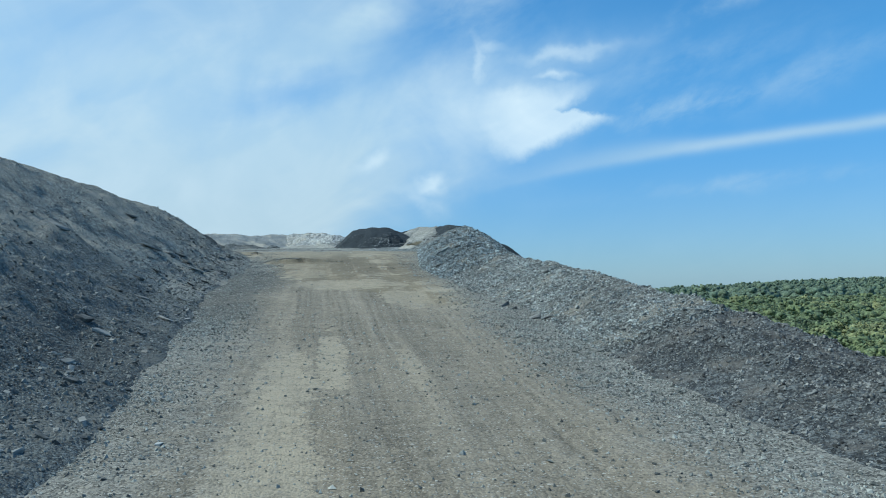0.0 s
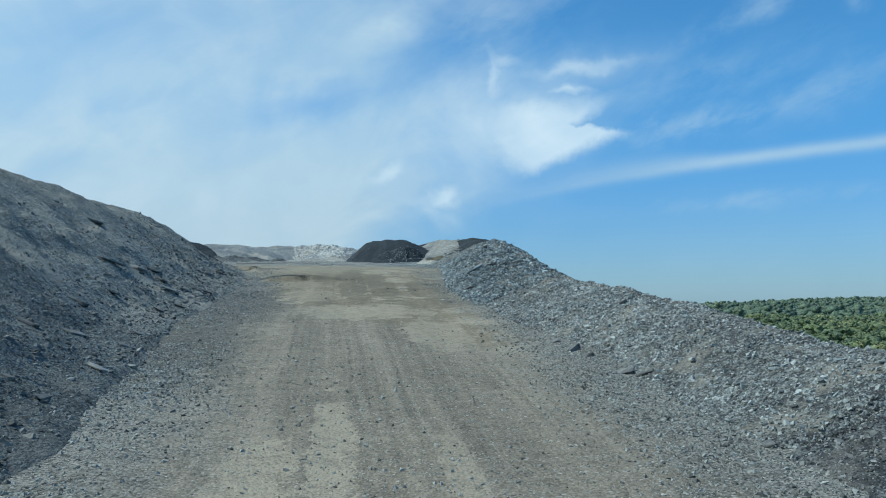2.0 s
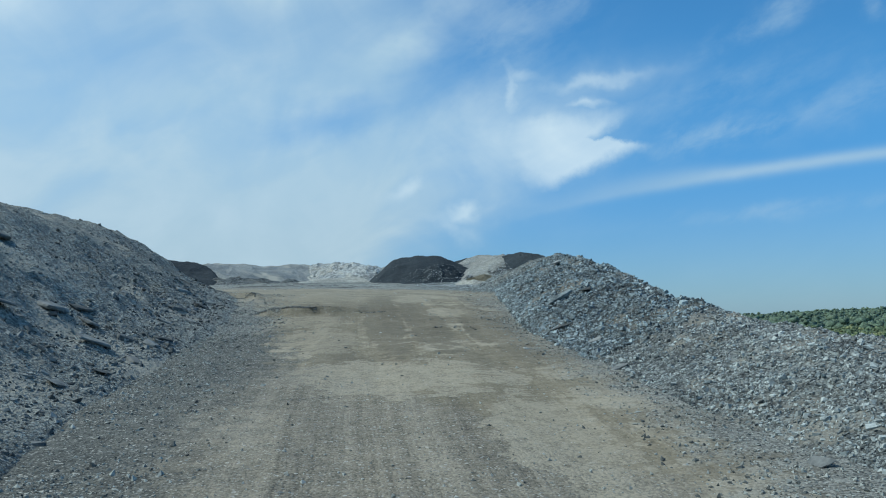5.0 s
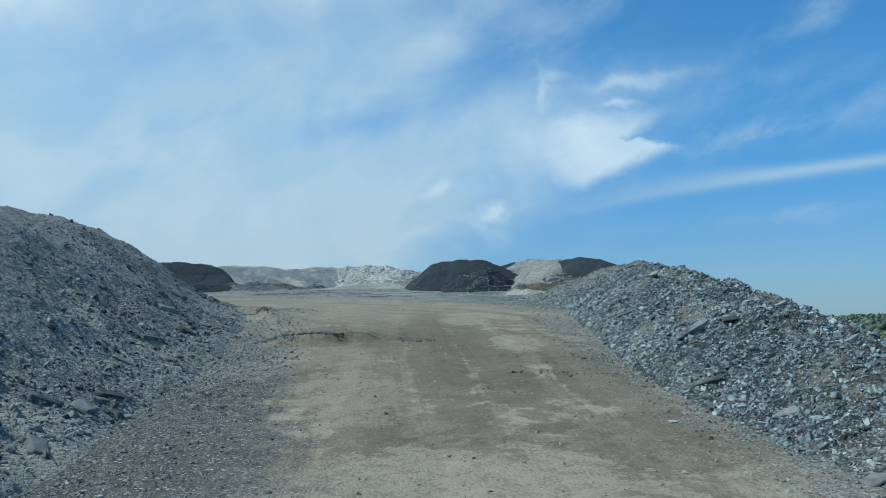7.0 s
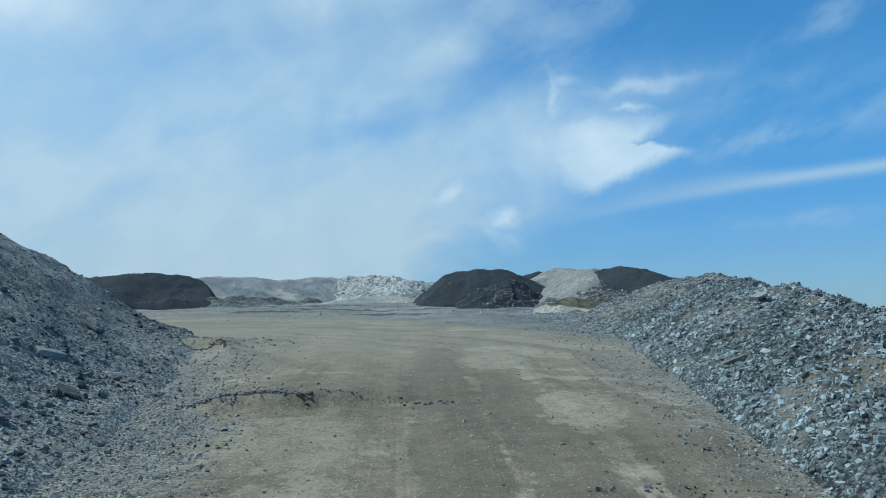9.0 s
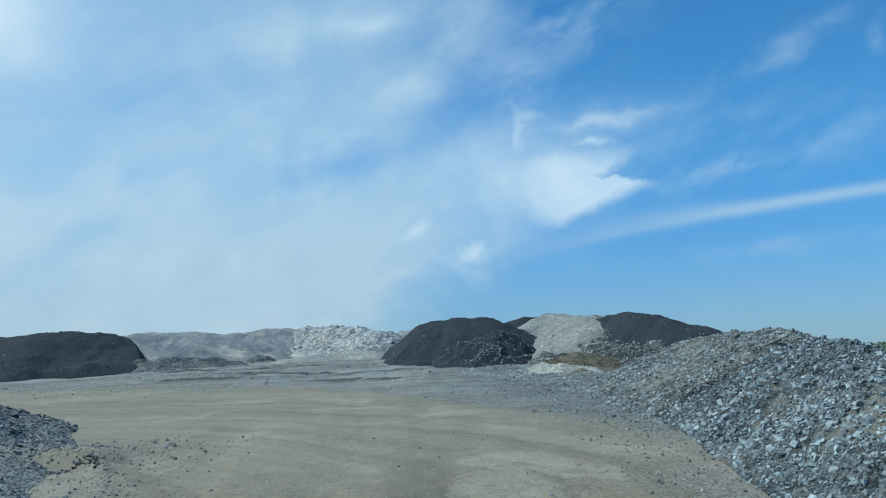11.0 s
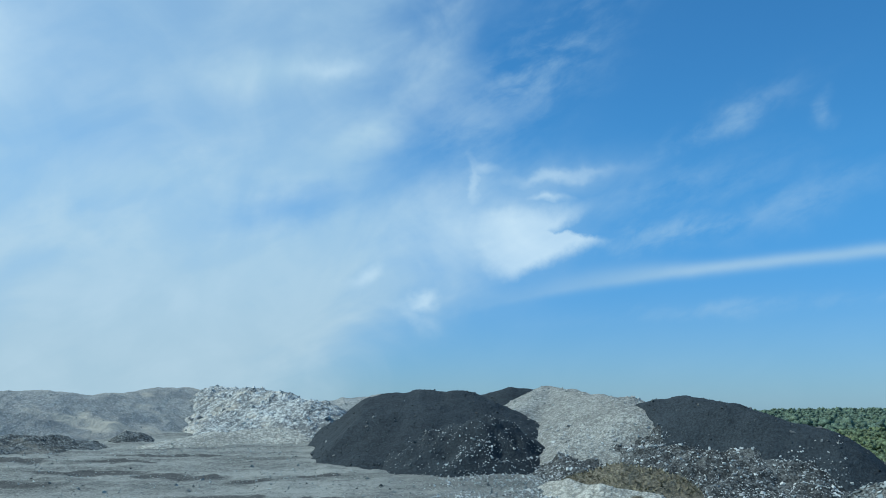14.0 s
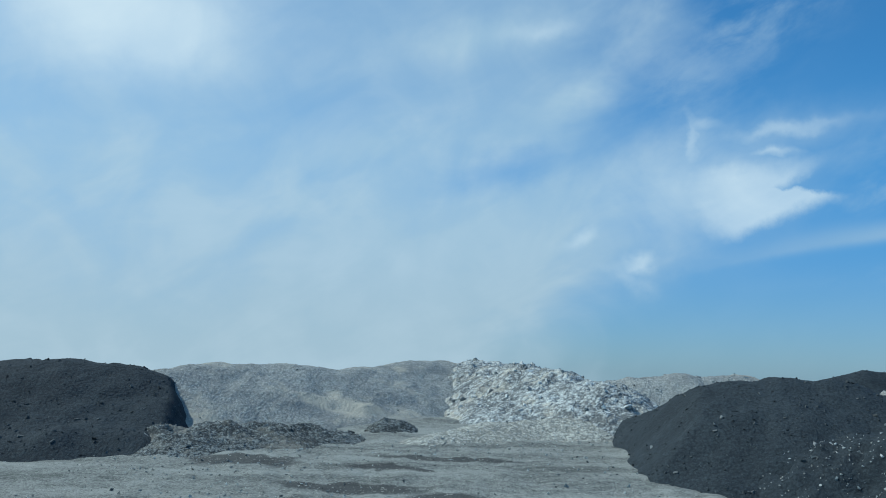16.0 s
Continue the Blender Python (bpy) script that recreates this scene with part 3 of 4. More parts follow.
def ground_z(x, y):
    """The road, the bench at its head, and the land that falls away to the valley."""
    z = road_z(y)
    z = z + 0.035 * grain(x, y * 0.5, 0.6, 3) + 0.02 * grain(x, y, 2.2, 3, seed=2) * ramp(y, -2, 4)
    z = z + 0.03 * grain(x, y * 0.12, 2.0, 2, seed=5) * ramp(2.6 - np.abs(x - 0.4), 0, 1)
    # low broken lips across the lane
    lip = 27.3 + 0.25 * np.sin(x * 1.7) + 0.3 * x * 0.2
    z = z + 0.11 * ramp(y, lip - 0.05, lip + 0.05) * ramp(x, -1.9, -1.4) * (1 - ramp(x, -0.6, 0.9)) * (1 - ramp(y, lip + 0.3, lip + 3))
    lip = 24.4 + 0.1 * np.sin(x * 3)
    z = z + 0.03 * ramp(y, lip - 0.05, lip + 0.05) * ramp(x, 1.2, 1.5) * (1 - ramp(x, 2.3, 2.8)) * (1 - ramp(y, lip + 0.3, lip + 2))
    lip = 31.3 + 0.15 * np.sin(x * 4)
    z = z + 0.13 * ramp(y, lip - 0.08, lip + 0.08) * ramp(x, -3.2, -2.8) * (1 - ramp(x, -2.3, -1.9)) * (1 - ramp(y, lip + 0.2, lip + 1.5))
    # uneven graded spoil before the far piles
    rough = ramp(y, 35.5, 40) * (1 - ramp(y, 60, 70)) * ramp(grain(x, y * 1.5, 0.45, 3, seed=14), -0.45, 0.25)
    z = z + rough * (0.03 * np.abs(grain(x * 0.8, y * 1.2, 1.6, 4, 0.6, seed=15)) + 0.03 * grain(x, y, 5.0, 3, seed=16))
    out = np.maximum(np.maximum(x - (berm_x(y) - 0.5 + 3.2 * ramp(y, 37.5, 42)), -25 - x), y - 63)
    out = out + 1.2 * grain(x, y, 0.12, 3, seed=4)
    far = np.hypot(x, y - 20)
    valley = -33 + 20 * ramp(far, 700, 3300) * (0.75 + 0.35 * grain(x, y, 0.0011, 3, seed=6)) + 3 * grain(x, y, 0.004, 3, seed=9) + (50 * ramp(x, 1000, 2300) - 50) * ramp(far, 1500, 3300)
    return np.where(out > 0, np.maximum(z - 0.72 * np.maximum(out, 0), valley), z)


def berm_surface(x, y):
    toe, cx, cz, g = berm_toe(y), berm_x(y), berm_z(y), road_z(y)
    s = (x - toe) / (cx - toe)
    # the slate ridge bulges towards the lane
    steep = 1 - 0.35 * ramp(y, 21.5, 24) * (1 - ramp(y, 29, 32))
    inner = g - 0.06 + (cz - g + 0.06) * np.where(s > 0, np.clip(s, 1e-6, 1) ** steep, np.clip(s, -0.3, 0))
    z = np.where(s < 1, inner, cz - 0.72 * (x - cx) - 0.3 * np.maximum(x - cx - 1.5, 0))
    round_off = np.exp(-((x - cx) / 0.35) ** 2) * 0.10
    return z - round_off


def heap_surface(x, y):
    toe, top = heap_toe(y), heap_top(y)
    d = toe - x + 0.2 * grain(x, y, 0.5, 3, seed=21) + 0.10 * grain(x, y, 2.2, 3, seed=22)
    rise = 0.74 * (np.sqrt(np.maximum(d, 0) ** 2 + 0.04) - 0.2) + np.minimum(d, 0) * 0.3
    z = road_z(np.minimum(y, 35)) - 0.03 + rise
    z = z + 0.13 * np.exp(-((d - 0.05) / 0.45) ** 2)
    k = 0.30
    top = top - 0.7 * np.maximum(-13.5 - x, 0) - 0.6 * np.maximum(-6 - y, 0)
    return -np.logaddexp(-z / k, -top / k) * k


# ---- mesh builders ----


def mesh_of(name, verts, faces, material, smooth=False):
    me = bpy.data.meshes.new(name)
    faces = np.asarray(faces, dtype=np.int32)
    n, k = faces.shape
    me.vertices.add(len(verts))
    me.vertices.foreach_set("co", np.asarray(verts, dtype=np.float32).ravel())
    me.loops.add(n * k)
    me.loops.foreach_set("vertex_index", faces.ravel())
    me.polygons.add(n)
    me.polygons.foreach_set("loop_start", np.arange(0, n * k, k, dtype=np.int32))
    me.polygons.foreach_set("use_smooth", np.full(n, smooth))
    me.materials.append(material)
    me.update(calc_edges=True)
    me.validate()
    return me


def sheet(name, xs, ys, height, material, keep=None, smooth=True):
    """A height field over the plan, as a mesh; keep(x, y, z) drops what lies outside the thing."""
    gx, gy = np.meshgrid(xs, ys)
    gz = height(gx, gy)
    verts = np.stack([gx, gy, gz], -1).reshape(-1, 3)
    nx, ny = len(xs), len(ys)
    i = (np.arange(ny - 1)[:, None] * nx + np.arange(nx - 1)[None]).ravel()
    faces = np.stack([i, i + 1, i + nx + 1, i + nx], -1)
    if keep is not None:
        ok = keep(gx, gy, gz).ravel()
        faces = faces[ok[faces].any(1)]
        used = np.unique(faces)
        index = np.full(len(verts), -1)
        index[used] = np.arange(len(used))
        verts, faces = verts[used], index[faces]
    return mesh_of(name, verts, faces, material, smooth)


def part(name, me, parent, label="", kind=""):
    ob = new(name, me)
    ob.parent = parent
    ob.matrix_parent_inverse = parent.matrix_world.inverted()
    return tagged(ob, label=label, kind=kind)


def stone_shapes(count, extra, seed):
    """Angular blocks and slabs about one unit long: knocked-about boxes with broken corners."""
    pick, shapes = random.Random(seed), []
    for _ in range(count):
        bm = bmesh.new()
        long, wide, thick = 0.5, pick.uniform(0.22, 0.42), pick.uniform(0.08, 0.24)
        for k in range(8):
            a, b, c = (k & 1) * 2 - 1, (k >> 1 & 1) * 2 - 1, (k >> 2 & 1) * 2 - 1
            bm.verts.new((a * long * pick.uniform(0.45, 1.0), b * wide * pick.uniform(0.45, 1.0), c * thick * pick.uniform(0.55, 1.0)))
        for _ in range(extra):
            v = Vector([pick.gauss(0, 1) for _ in range(3)]).normalized()
            bm.verts.new((v.x * long, v.y * wide, v.z * thick))
        got = bmesh.ops.convex_hull(bm, input=bm.verts)
        bmesh.ops.delete(bm, geom=[g for g in got["geom_interior"] if isinstance(g, bmesh.types.BMVert)], context="VERTS")
        bmesh.ops.triangulate(bm, faces=bm.faces[:])
        bm.verts.index_update()
        shapes.append((np.array([v.co[:] for v in bm.verts]), np.array([[v.index for v in f.verts] for f in bm.faces])))
        bm.free()
    return shapes


STONES = stone_shapes(14, 1, 5)
CHIPS = [(np.array([(0.5, 0, 0), (-0.45, 0.1, 0.02), (0.05, 0.42, -0.03), (-0.03, -0.36, 0.04), (0.06, -0.04, 0.26), (0, 0, -0.2)]) * (k, 1, 2 - k) + (0, 0, 0),
          np.array([(0, 2, 4), (2, 1, 4), (1, 3, 4), (3, 0, 4), (2, 0, 5), (1, 2, 5), (3, 1, 5), (0, 3, 5)])) for k in (0.7, 0.85, 1.0, 1.2)]
BOULDERS = stone_shapes(10, 4, 3)
SHARED = {(kind, k): mesh_of("stone", v, f, SINGLE[kind]) for kind in SINGLE for k, (v, f) in enumerate(BOULDERS)}


def pieces(parent, places, sizes, kind, seed):
    """Single stones, each an object of its own on one of a few shared shapes."""
    r = random.Random(seed)
    for p, size in zip(places, sizes):
        ob = new("stone", SHARED[kind, r.randrange(len(BOULDERS))])
        ob.parent = parent
        ob.matrix_local = pose(*p, r.gauss(0, 22), r.gauss(0, 22), r.uniform(0, 360)) @ Matrix.Diagonal((size * r.uniform(0.85, 1.25), size * r.uniform(0.75, 1.1), size * r.uniform(1.0, 1.9), 1))


def strew(name, parent, at, sizes, material, single, number, seed, label=""):
    """Stones over a thing: the largest ones singly, the rest as one mesh."""
    order = np.argsort(-sizes)
    big, rest = order[:number], order[number:]
    pieces(parent, at[big], sizes[big], single, seed + 50)
    small = sizes[rest] < np.quantile(sizes[rest], 0.68)
    part(name, scatter(name, at[rest[~small]], sizes[rest[~small]], material, tilt=0.7, thick=1.3, seed=seed), parent, label, "stuff")
    part("fine_rubble", scatter("fine_rubble", at[rest[small]], sizes[rest[small]] * 1.1, material, CHIPS, 0.8, 1.5, seed + 1), parent, label, "stuff")



def scatter(name, places, sizes, material, shapes=STONES, tilt=0.5, thick=1.0, seed=1):
    """Many stones as one mesh: each turned, stretched and laid at its place."""
    r = np.random.default_rng(seed)
    n = len(places)
    kind = r.integers(0, len(shapes), n)
    yaw, lean, roll = r.uniform(0, 6.283, n), r.normal(0, tilt, n), r.normal(0, tilt, n)
    stretch = np.stack([r.uniform(0.8, 1.3, n), r.uniform(0.7, 1.2, n), r.uniform(0.7, 1.7, n) * thick], -1) * np.asarray(sizes)[:, None]
    cy, sy, cl, sl, cr, sr = np.cos(yaw), np.sin(yaw), np.cos(lean), np.sin(lean), np.cos(roll), np.sin(roll)
    zero, one = np.zeros(n), np.ones(n)
    rz = np.stack([np.stack([cy, -sy, zero], -1), np.stack([sy, cy, zero], -1), np.stack([zero, zero, one], -1)], 1)
    rx = np.stack([np.stack([one, zero, zero], -1), np.stack([zero, cl, -sl], -1), np.stack([zero, sl, cl], -1)], 1)
    ry = np.stack([np.stack([cr, zero, sr], -1), np.stack([zero, one, zero], -1), np.stack([-sr, zero, cr], -1)], 1)
    turn = rz @ rx @ ry
    verts, faces, base = [], [], 0
    for k, (v, f) in enumerate(shapes):
        who = np.nonzero(kind == k)[0]
        if not len(who):
            continue
        p = np.einsum("nij,nvj->nvi", turn[who], v[None] * stretch[who][:, None]) + np.asarray(places)[who][:, None]
        verts.append(p.reshape(-1, 3))
        faces.append((f[None] + (base + np.arange(len(who)) * len(v))[:, None, None]).reshape(-1, 3))
        base += len(who) * len(v)
    return mesh_of(name, np.concatenate(verts), np.concatenate(faces), material)


def sizes_of(n, small, large, power, seed):
    """Sizes with many small stones and few large ones."""
    u = np.random.default_rng(seed).random(n)
    return small * (1 + u * ((small / large) ** power - 1)) ** (-1 / power)


# ---- ground ----


def spread(lo, hi, step, reach, grow):
    core = np.arange(lo, hi + step / 2, step)
    tail, s = [], step
    d = 0.0
    while d < reach:
        s *= grow
        d += s
        tail.append(d)
    tail = np.array(tail)
    return np.concatenate([lo - tail[::-1], core, hi + tail])


ground = tagged(new("ground", sheet("ground", spread(-4.2, 5.4, 0.075, 4600, 1.13), spread(2.5, 50.0, 0.1, 4600, 1.13), ground_z, ROAD)),
                "tan and grey packed gravel haul road climbing to a bench", "ground", kind="structure")

# ---- left-hand heap ----
heap = tagged(new("spoil_heap"), "large dark grey shale spoil heap with loose slabs", "spoil heap")


def heap_height(x, y):
    z = heap_surface(x, y)
    lump = 0.10 * grain(x, y, 0.8, 4, seed=31) + 0.055 * grain(x, y, 3.0, 3, 0.6, seed=33) + 0.03 * np.abs(grain(x, y, 7.0, 2, seed=34))
    return z + lump * ramp(z - road_z(y), -0.05, 0.5)


def above_ground(x, y, z):
    return z > ground_z(x, y) - 0.12


part("slope", sheet("slope", np.concatenate([np.arange(-22, -9, 0.35), np.arange(-9, -1.5, 0.07)]), np.concatenate([np.arange(-18, 2, 0.3), np.arange(2, 42, 0.085)]), heap_height, SHALE, above_ground), heap)


def lay(height, n, xs, ys, seed, where=None, sink=0.0):
    """Random places on a surface, within the plan given and where where(x, y) allows it."""
    r = np.random.default_rng(seed)
    x, y = r.uniform(*xs, n), r.uniform(*ys, n)
    if where is not None:
        ok = where(x, y, r.random(n))
        x, y = x[ok], y[ok]
    return np.stack([x, y, height(x, y) - sink], -1)


def on_heap(x, y, u):
    d = heap_toe(y) - x
    return (d > -0.5 * u) & (d < 6.5) & (u < np.clip(1.15 - d * 0.28, 0.09, 1) * (0.62 + 0.75 * grain(x, y, 0.5, 3, seed=41)))


spots = lay(heap_height, 100000, (-7.6, -1.7), (3.5, 35), 51, on_heap)
strew("loose_shale", heap, spots, sizes_of(len(spots), 0.018, 0.12, 2.6, 52) * np.clip(1.25 - 0.16 * (heap_toe(spots[:, 1]) - spots[:, 0]), 0.5, 1.1), SHALE_STONE, "shale", 300, 53, "loose broken shale")

# ---- right-hand berm: four tipped heaps end to end ----


def berm_heap(name, label, y0, y1, material, stone, count, small, large, power, rough, seed, lift=0.0):
    thing = tagged(new(name), label, "rubble heap", group="berm along the road")

    def height(x, y):
        end = np.maximum(np.maximum(y0 - y, y - y1), 0)
        z = berm_surface(x, y) + lift
        lump = rough * (0.9 * grain(x, y, 0.9, 3, seed=seed) + 0.6 * grain(x, y, 3.2, 3, 0.6, seed=seed + 1) + 0.45 * np.abs(grain(x, y, 7, 2, seed=seed + 2)))
        return z + lump * ramp(z - road_z(y), -0.05, 0.35) - 0.62 * end - 0.1 * ramp(end, 0, 0.3)

    body = sheet("mound", np.concatenate([np.arange(2.0, 6.6, 0.055), np.arange(6.6, 13.5, 0.3)]), np.arange(y0 - 2.2, y1 + 2.2, 0.06), height, material, above_ground)
    part("mound", body, thing)

    def here(x, y, u):
        z = height(x, y)
        dense = 0.60 + 0.75 * grain(x, y, 0.8, 3, seed=seed + 5)
        return (z > ground_z(x, y) + 0.0) & (x < berm_x(y) + 1.2) & (u < dense + 0.25)

    at = lay(height, count, (2.3, 7.6), (max(y0 - 1.5, 3.0), y1 + 1.5), seed + 7, here)
    strew("loose_rubble", thing, at, sizes_of(len(at), small, large, power, seed + 8), stone, "shale" if stone == SOIL_STONE else "rock", 260, seed + 9)
    return height


BERM = [
    berm_heap("soil_heap", "dark grey-brown soil and stone heap edging the road", -9, 10.6, SOIL, SOIL_STONE, 52000, 0.015, 0.075, 2.5, 0.15, 100),
    berm_heap("crushed_stone_heap", "pale crushed stone heap edging the road", 10.8, 21.2, CRUSHED, CRUSHED_STONE, 68000, 0.022, 0.085, 2.7, 0.08, 120),
    berm_heap("rock_ridge", "steep ridge of jagged blue-grey slate rubble", 20.9, 32.6, ROCK, ROCK_STONE, 80000, 0.022, 0.11, 2.5, 0.16, 140, 0.02),
    berm_heap("rubble_heap", "grey rubble heap of broken stone by the bench", 33.0, 36.4, CRUSHED, CRUSHED_STONE, 56000, 0.019, 0.075, 2.6, 0.12, 160, 0.03),
]

# ---- piles on the bench ----


def smooth_max(a, b, k=0.08):
    return np.logaddexp(a / k, b / k) * k


def pile(name, label, category, crest, material, stone=None, count=0, small=0.03, large=0.12, power=2.0, rough=0.06, seed=1, cell=0.06, slope=0.72, crown=0.35, end=None):
    """A tipped pile: crest is a line of (x, y, z) along its top; its flanks fall away evenly on both sides."""
    thing = tagged(new(name), label, category, group="piles on the bench")
    c = np.array(crest, float)
    tall = (c[:, 2] - road_z(c[:, 1])).max() / slope + 1.2
    x0, x1 = c[:, 0].min() - tall, c[:, 0].max() + tall
    y0, y1 = c[:, 1].min() - tall, c[:, 1].max() + tall

    def height(x, y):
        best = np.full(np.shape(x), -50.0)
        wob = 0.22 * grain(x, y, 0.8, 3, seed=seed)
        for a, b in zip(c[:-1], c[1:]):
            run = b[:2] - a[:2]
            t = np.clip(((x - a[0]) * run[0] + (y - a[1]) * run[1]) / (run @ run), 0, 1)
            d = np.hypot(x - a[0] - t * run[0], y - a[1] - t * run[1])
            fall = slope * (np.sqrt(d * d + crown * crown) - crown) * (1 + wob)
            best = smooth_max(best, a[2] + t * (b[2] - a[2]) - fall, 0.05)
        lump = rough * (grain(x, y, 1.3, 3, seed=seed + 1) + 0.7 * grain(x, y, 4.5, 3, 0.6, seed=seed + 2))
        z = best + lump * ramp(best - road_z(y), -0.05, 0.3)
        # a scraped end falls steeply to its foot
        if end is None:
            return z
        foot, lean, steep = end
        return np.minimum(z, road_z(y) - 0.1 + steep * (x - foot - lean * (45.8 - y) + 0.2 * grain(x, y, 1.0, 3, seed=seed + 3)))

    part("mound", sheet("mound", np.arange(x0, x1, cell), np.arange(y0, y1, cell), height, material, above_ground), thing)
    if count:
        def here(x, y, u):
            return (height(x, y) > ground_z(x, y) - 0.02) & (u < 0.6 + 0.7 * grain(x, y, 0.8, 3, seed=seed + 5))

        at = lay(height, count, (x0, x1), (y0, y1), seed + 7, here)
        strew("loose_rubble", thing, at, sizes_of(len(at), small, large, power, seed + 8), stone, "chalk" if stone == CHALK_STONE else "rock" if stone == PALE_STONE else "shale", 220 if large > 0.2 else 60, seed + 9)
    return height


pile("black_pile", "rounded pile of fine black spoil on the bench", "spoil pile",
     [(-11.6, 46.5, 5.0), (-9.3, 46.0, 5.11), (-7.8, 45.6, 5.18), (-7.2, 45.8, 5.22), (-6.5, 46.0, 5.14), (-5.8, 45.9, 4.92)], BLACK, BLACK_STONE, 7000, 0.02, 0.09, 2.2, 0.05, 201, slope=0.5, end=(-5.2, 0.27, -1.6))
pile("pale_pile", "long pale grey spoil pile with a worn crest", "spoil pile",
     [(-6.2, 46.9, 5.12), (-5.72, 47.84, 5.24), (-4.78, 48.62, 5.23), (-4.23, 48.88, 5.11), (-3.57, 49.66, 5.19), (-2.92, 50.86, 5.29), (-2.28, 51.75, 5.39)], PALE, PALE_STONE, 9000, 0.014, 0.045, 2.6, 0.07, 221, slope=0.5)
pile("white_rock_pile", "blocky white rock pile with dark hollows", "rock pile",
     [(-1.82, 52.02, 5.4), (-1.3, 51.34, 5.39), (-0.47, 50.19, 5.28), (0.24, 48.86, 5.17), (0.7, 48.2, 5.04)], CHALK, CHALK_STONE, 8000, 0.025, 0.20, 2.3, 0.13, 241, slope=0.55)
pile("pale_pile", "low pale grey spoil pile behind a black one", "spoil pile",
     [(0.95, 51.0, 5.08), (1.6, 51.0, 5.1), (2.6, 51.0, 5.2), (3.8, 51.2, 5.2)], PALE, PALE_STONE, 2400, 0.02, 0.10, 2.0, 0.06, 261)
broad_height = pile("black_pile", "broad black spoil pile with stones along its foot", "spoil pile",
     [(1.25, 46.8, 4.56), (1.65, 45.7, 4.90), (2.1, 45.1, 5.09), (2.7, 45.0, 5.17), (3.45, 44.9, 5.12), (3.8, 44.7, 4.94)], BLACK, BLACK_STONE, 6000, 0.02, 0.07, 2.4, 0.06, 281, slope=0.54, end=(0.72, 0.05, 0.9))
lump_height = pile("black_pile", "low coarse black pile strewn with white stones", "spoil pile",
     [(2.6, 42.95, 4.55), (3.0, 42.95, 4.72), (3.4, 42.9, 4.72), (3.7, 42.85, 4.52)], BLACK, PALE_STONE, 4200, 0.016, 0.065, 2.4, 0.22, 301, slope=0.8, crown=0.2)
pile("black_pile", "black spoil pile standing behind a cream one", "spoil pile",
     [(4.23, 48.88, 5.01), (4.72, 48.88, 5.2), (5.16, 48.88, 5.3), (5.71, 48.88, 5.28)], BLACK, BLACK_STONE, 800, 0.025, 0.08, 2.3, 0.04, 321)
cream_height = pile("cream_pile", "cream-white gravel pile with a pointed top", "gravel pile",
     [(4.4, 45, 4.84), (4.95, 45.8, 5.1), (5.46, 46.7, 5.31), (5.62, 45.6, 5.19), (5.72, 44.4, 5.08), (5.78, 43.2, 5.02), (5.72, 42.5, 4.88)], CREAM, PALE_STONE, 16000, 0.016, 0.07, 2.5, 0.05, 341, slope=0.62, crown=0.2)
long_height = pile("black_pile", "long black spoil pile sloping down to its end", "spoil pile",
     [(5.95, 42.45, 4.98), (6.3, 42.1, 5.03), (6.7, 41.6, 4.95), (6.95, 41.2, 4.79), (7.6, 40.6, 4.56), (8.6, 40.3, 3.95)], BLACK, BLACK_STONE, 4000, 0.02, 0.08, 2.4, 0.06, 361, slope=0.92, end=(5.38, 0.0, 3.0))
apron_height = pile("stony_apron", "low grey apron of spoil strewn with white stones", "spoil pile",
     [(4.85, 42.35, 4.22), (5.25, 42.15, 4.47), (5.8, 41.75, 4.53), (6.3, 41.2, 4.46), (6.9, 40.6, 4.25)], STONY, CHALK_STONE, 24000, 0.016, 0.07, 2.4, 0.18, 371, slope=0.44, crown=0.3)
dirt_height = pile("dirt_mound", "low tan dirt mound with dry grass", "dirt mound",
                   [(4.25, 40.65, 4.0), (4.65, 40.6, 4.1), (5.15, 40.5, 4.08), (5.35, 40.45, 4.0)], DIRT, None, 0, rough=0.08, seed=381, cell=0.04, slope=0.5, crown=0.25)
pile("chalk_spill", "thin spill of white crushed chalk before a dirt mound", "gravel pile",
     [(3.85, 40.85, 3.93), (3.98, 40.45, 3.94), (4.25, 40.0, 3.9), (4.85, 39.75, 3.86)], LIME, CHALK_STONE, 3000, 0.012, 0.04, 2.4, 0.07, 391, cell=0.03, slope=0.6, crown=0.05)
pile("chalk_ridge", "low graded ridge of white chalk before the pale pile", "gravel pile",
     [(-1.9, 45.6, 4.28), (-1.0, 46.6, 4.42), (0.2, 47.2, 4.5), (0.9, 47.4, 4.45)], LIME, CHALK_STONE, 2500, 0.015, 0.06, 2.4, 0.05, 401, cell=0.05, slope=0.35, crown=0.15)
pile("rubble_strip", "low dark strip of coarse rubble along a pile's foot", "spoil pile",
     [(-5.0, 44.4, 4.38), (-4.3, 44.9, 4.40), (-3.5, 45.4, 4.36), (-3.0, 45.7, 4.28)], CRUSHED, SHALE_STONE, 2600, 0.02, 0.11, 2.2, 0.14, 411, cell=0.05, slope=0.4, crown=0.15)
# this added clump stands in for a dark hollow in the pile's foot
pile("rubble_strip", "small dark rubble clump in place of a hollow at a pale pile's foot", "spoil pile",
     [(-2.6, 46.6, 4.44), (-2.4, 46.65, 4.44)], CRUSHED, SHALE_STONE, 1500, 0.02, 0.10, 2.2, 0.10, 421, cell=0.04, slope=0.7, crown=0.1)

# pale stones that have rolled over the feet of these piles


def foot_z(x, y):
    z = ground_z(x, y)
    for h in (lump_height, cream_height, apron_height, long_height, broad_height, dirt_height):
        z = np.maximum(z, h(x, y))
    return z


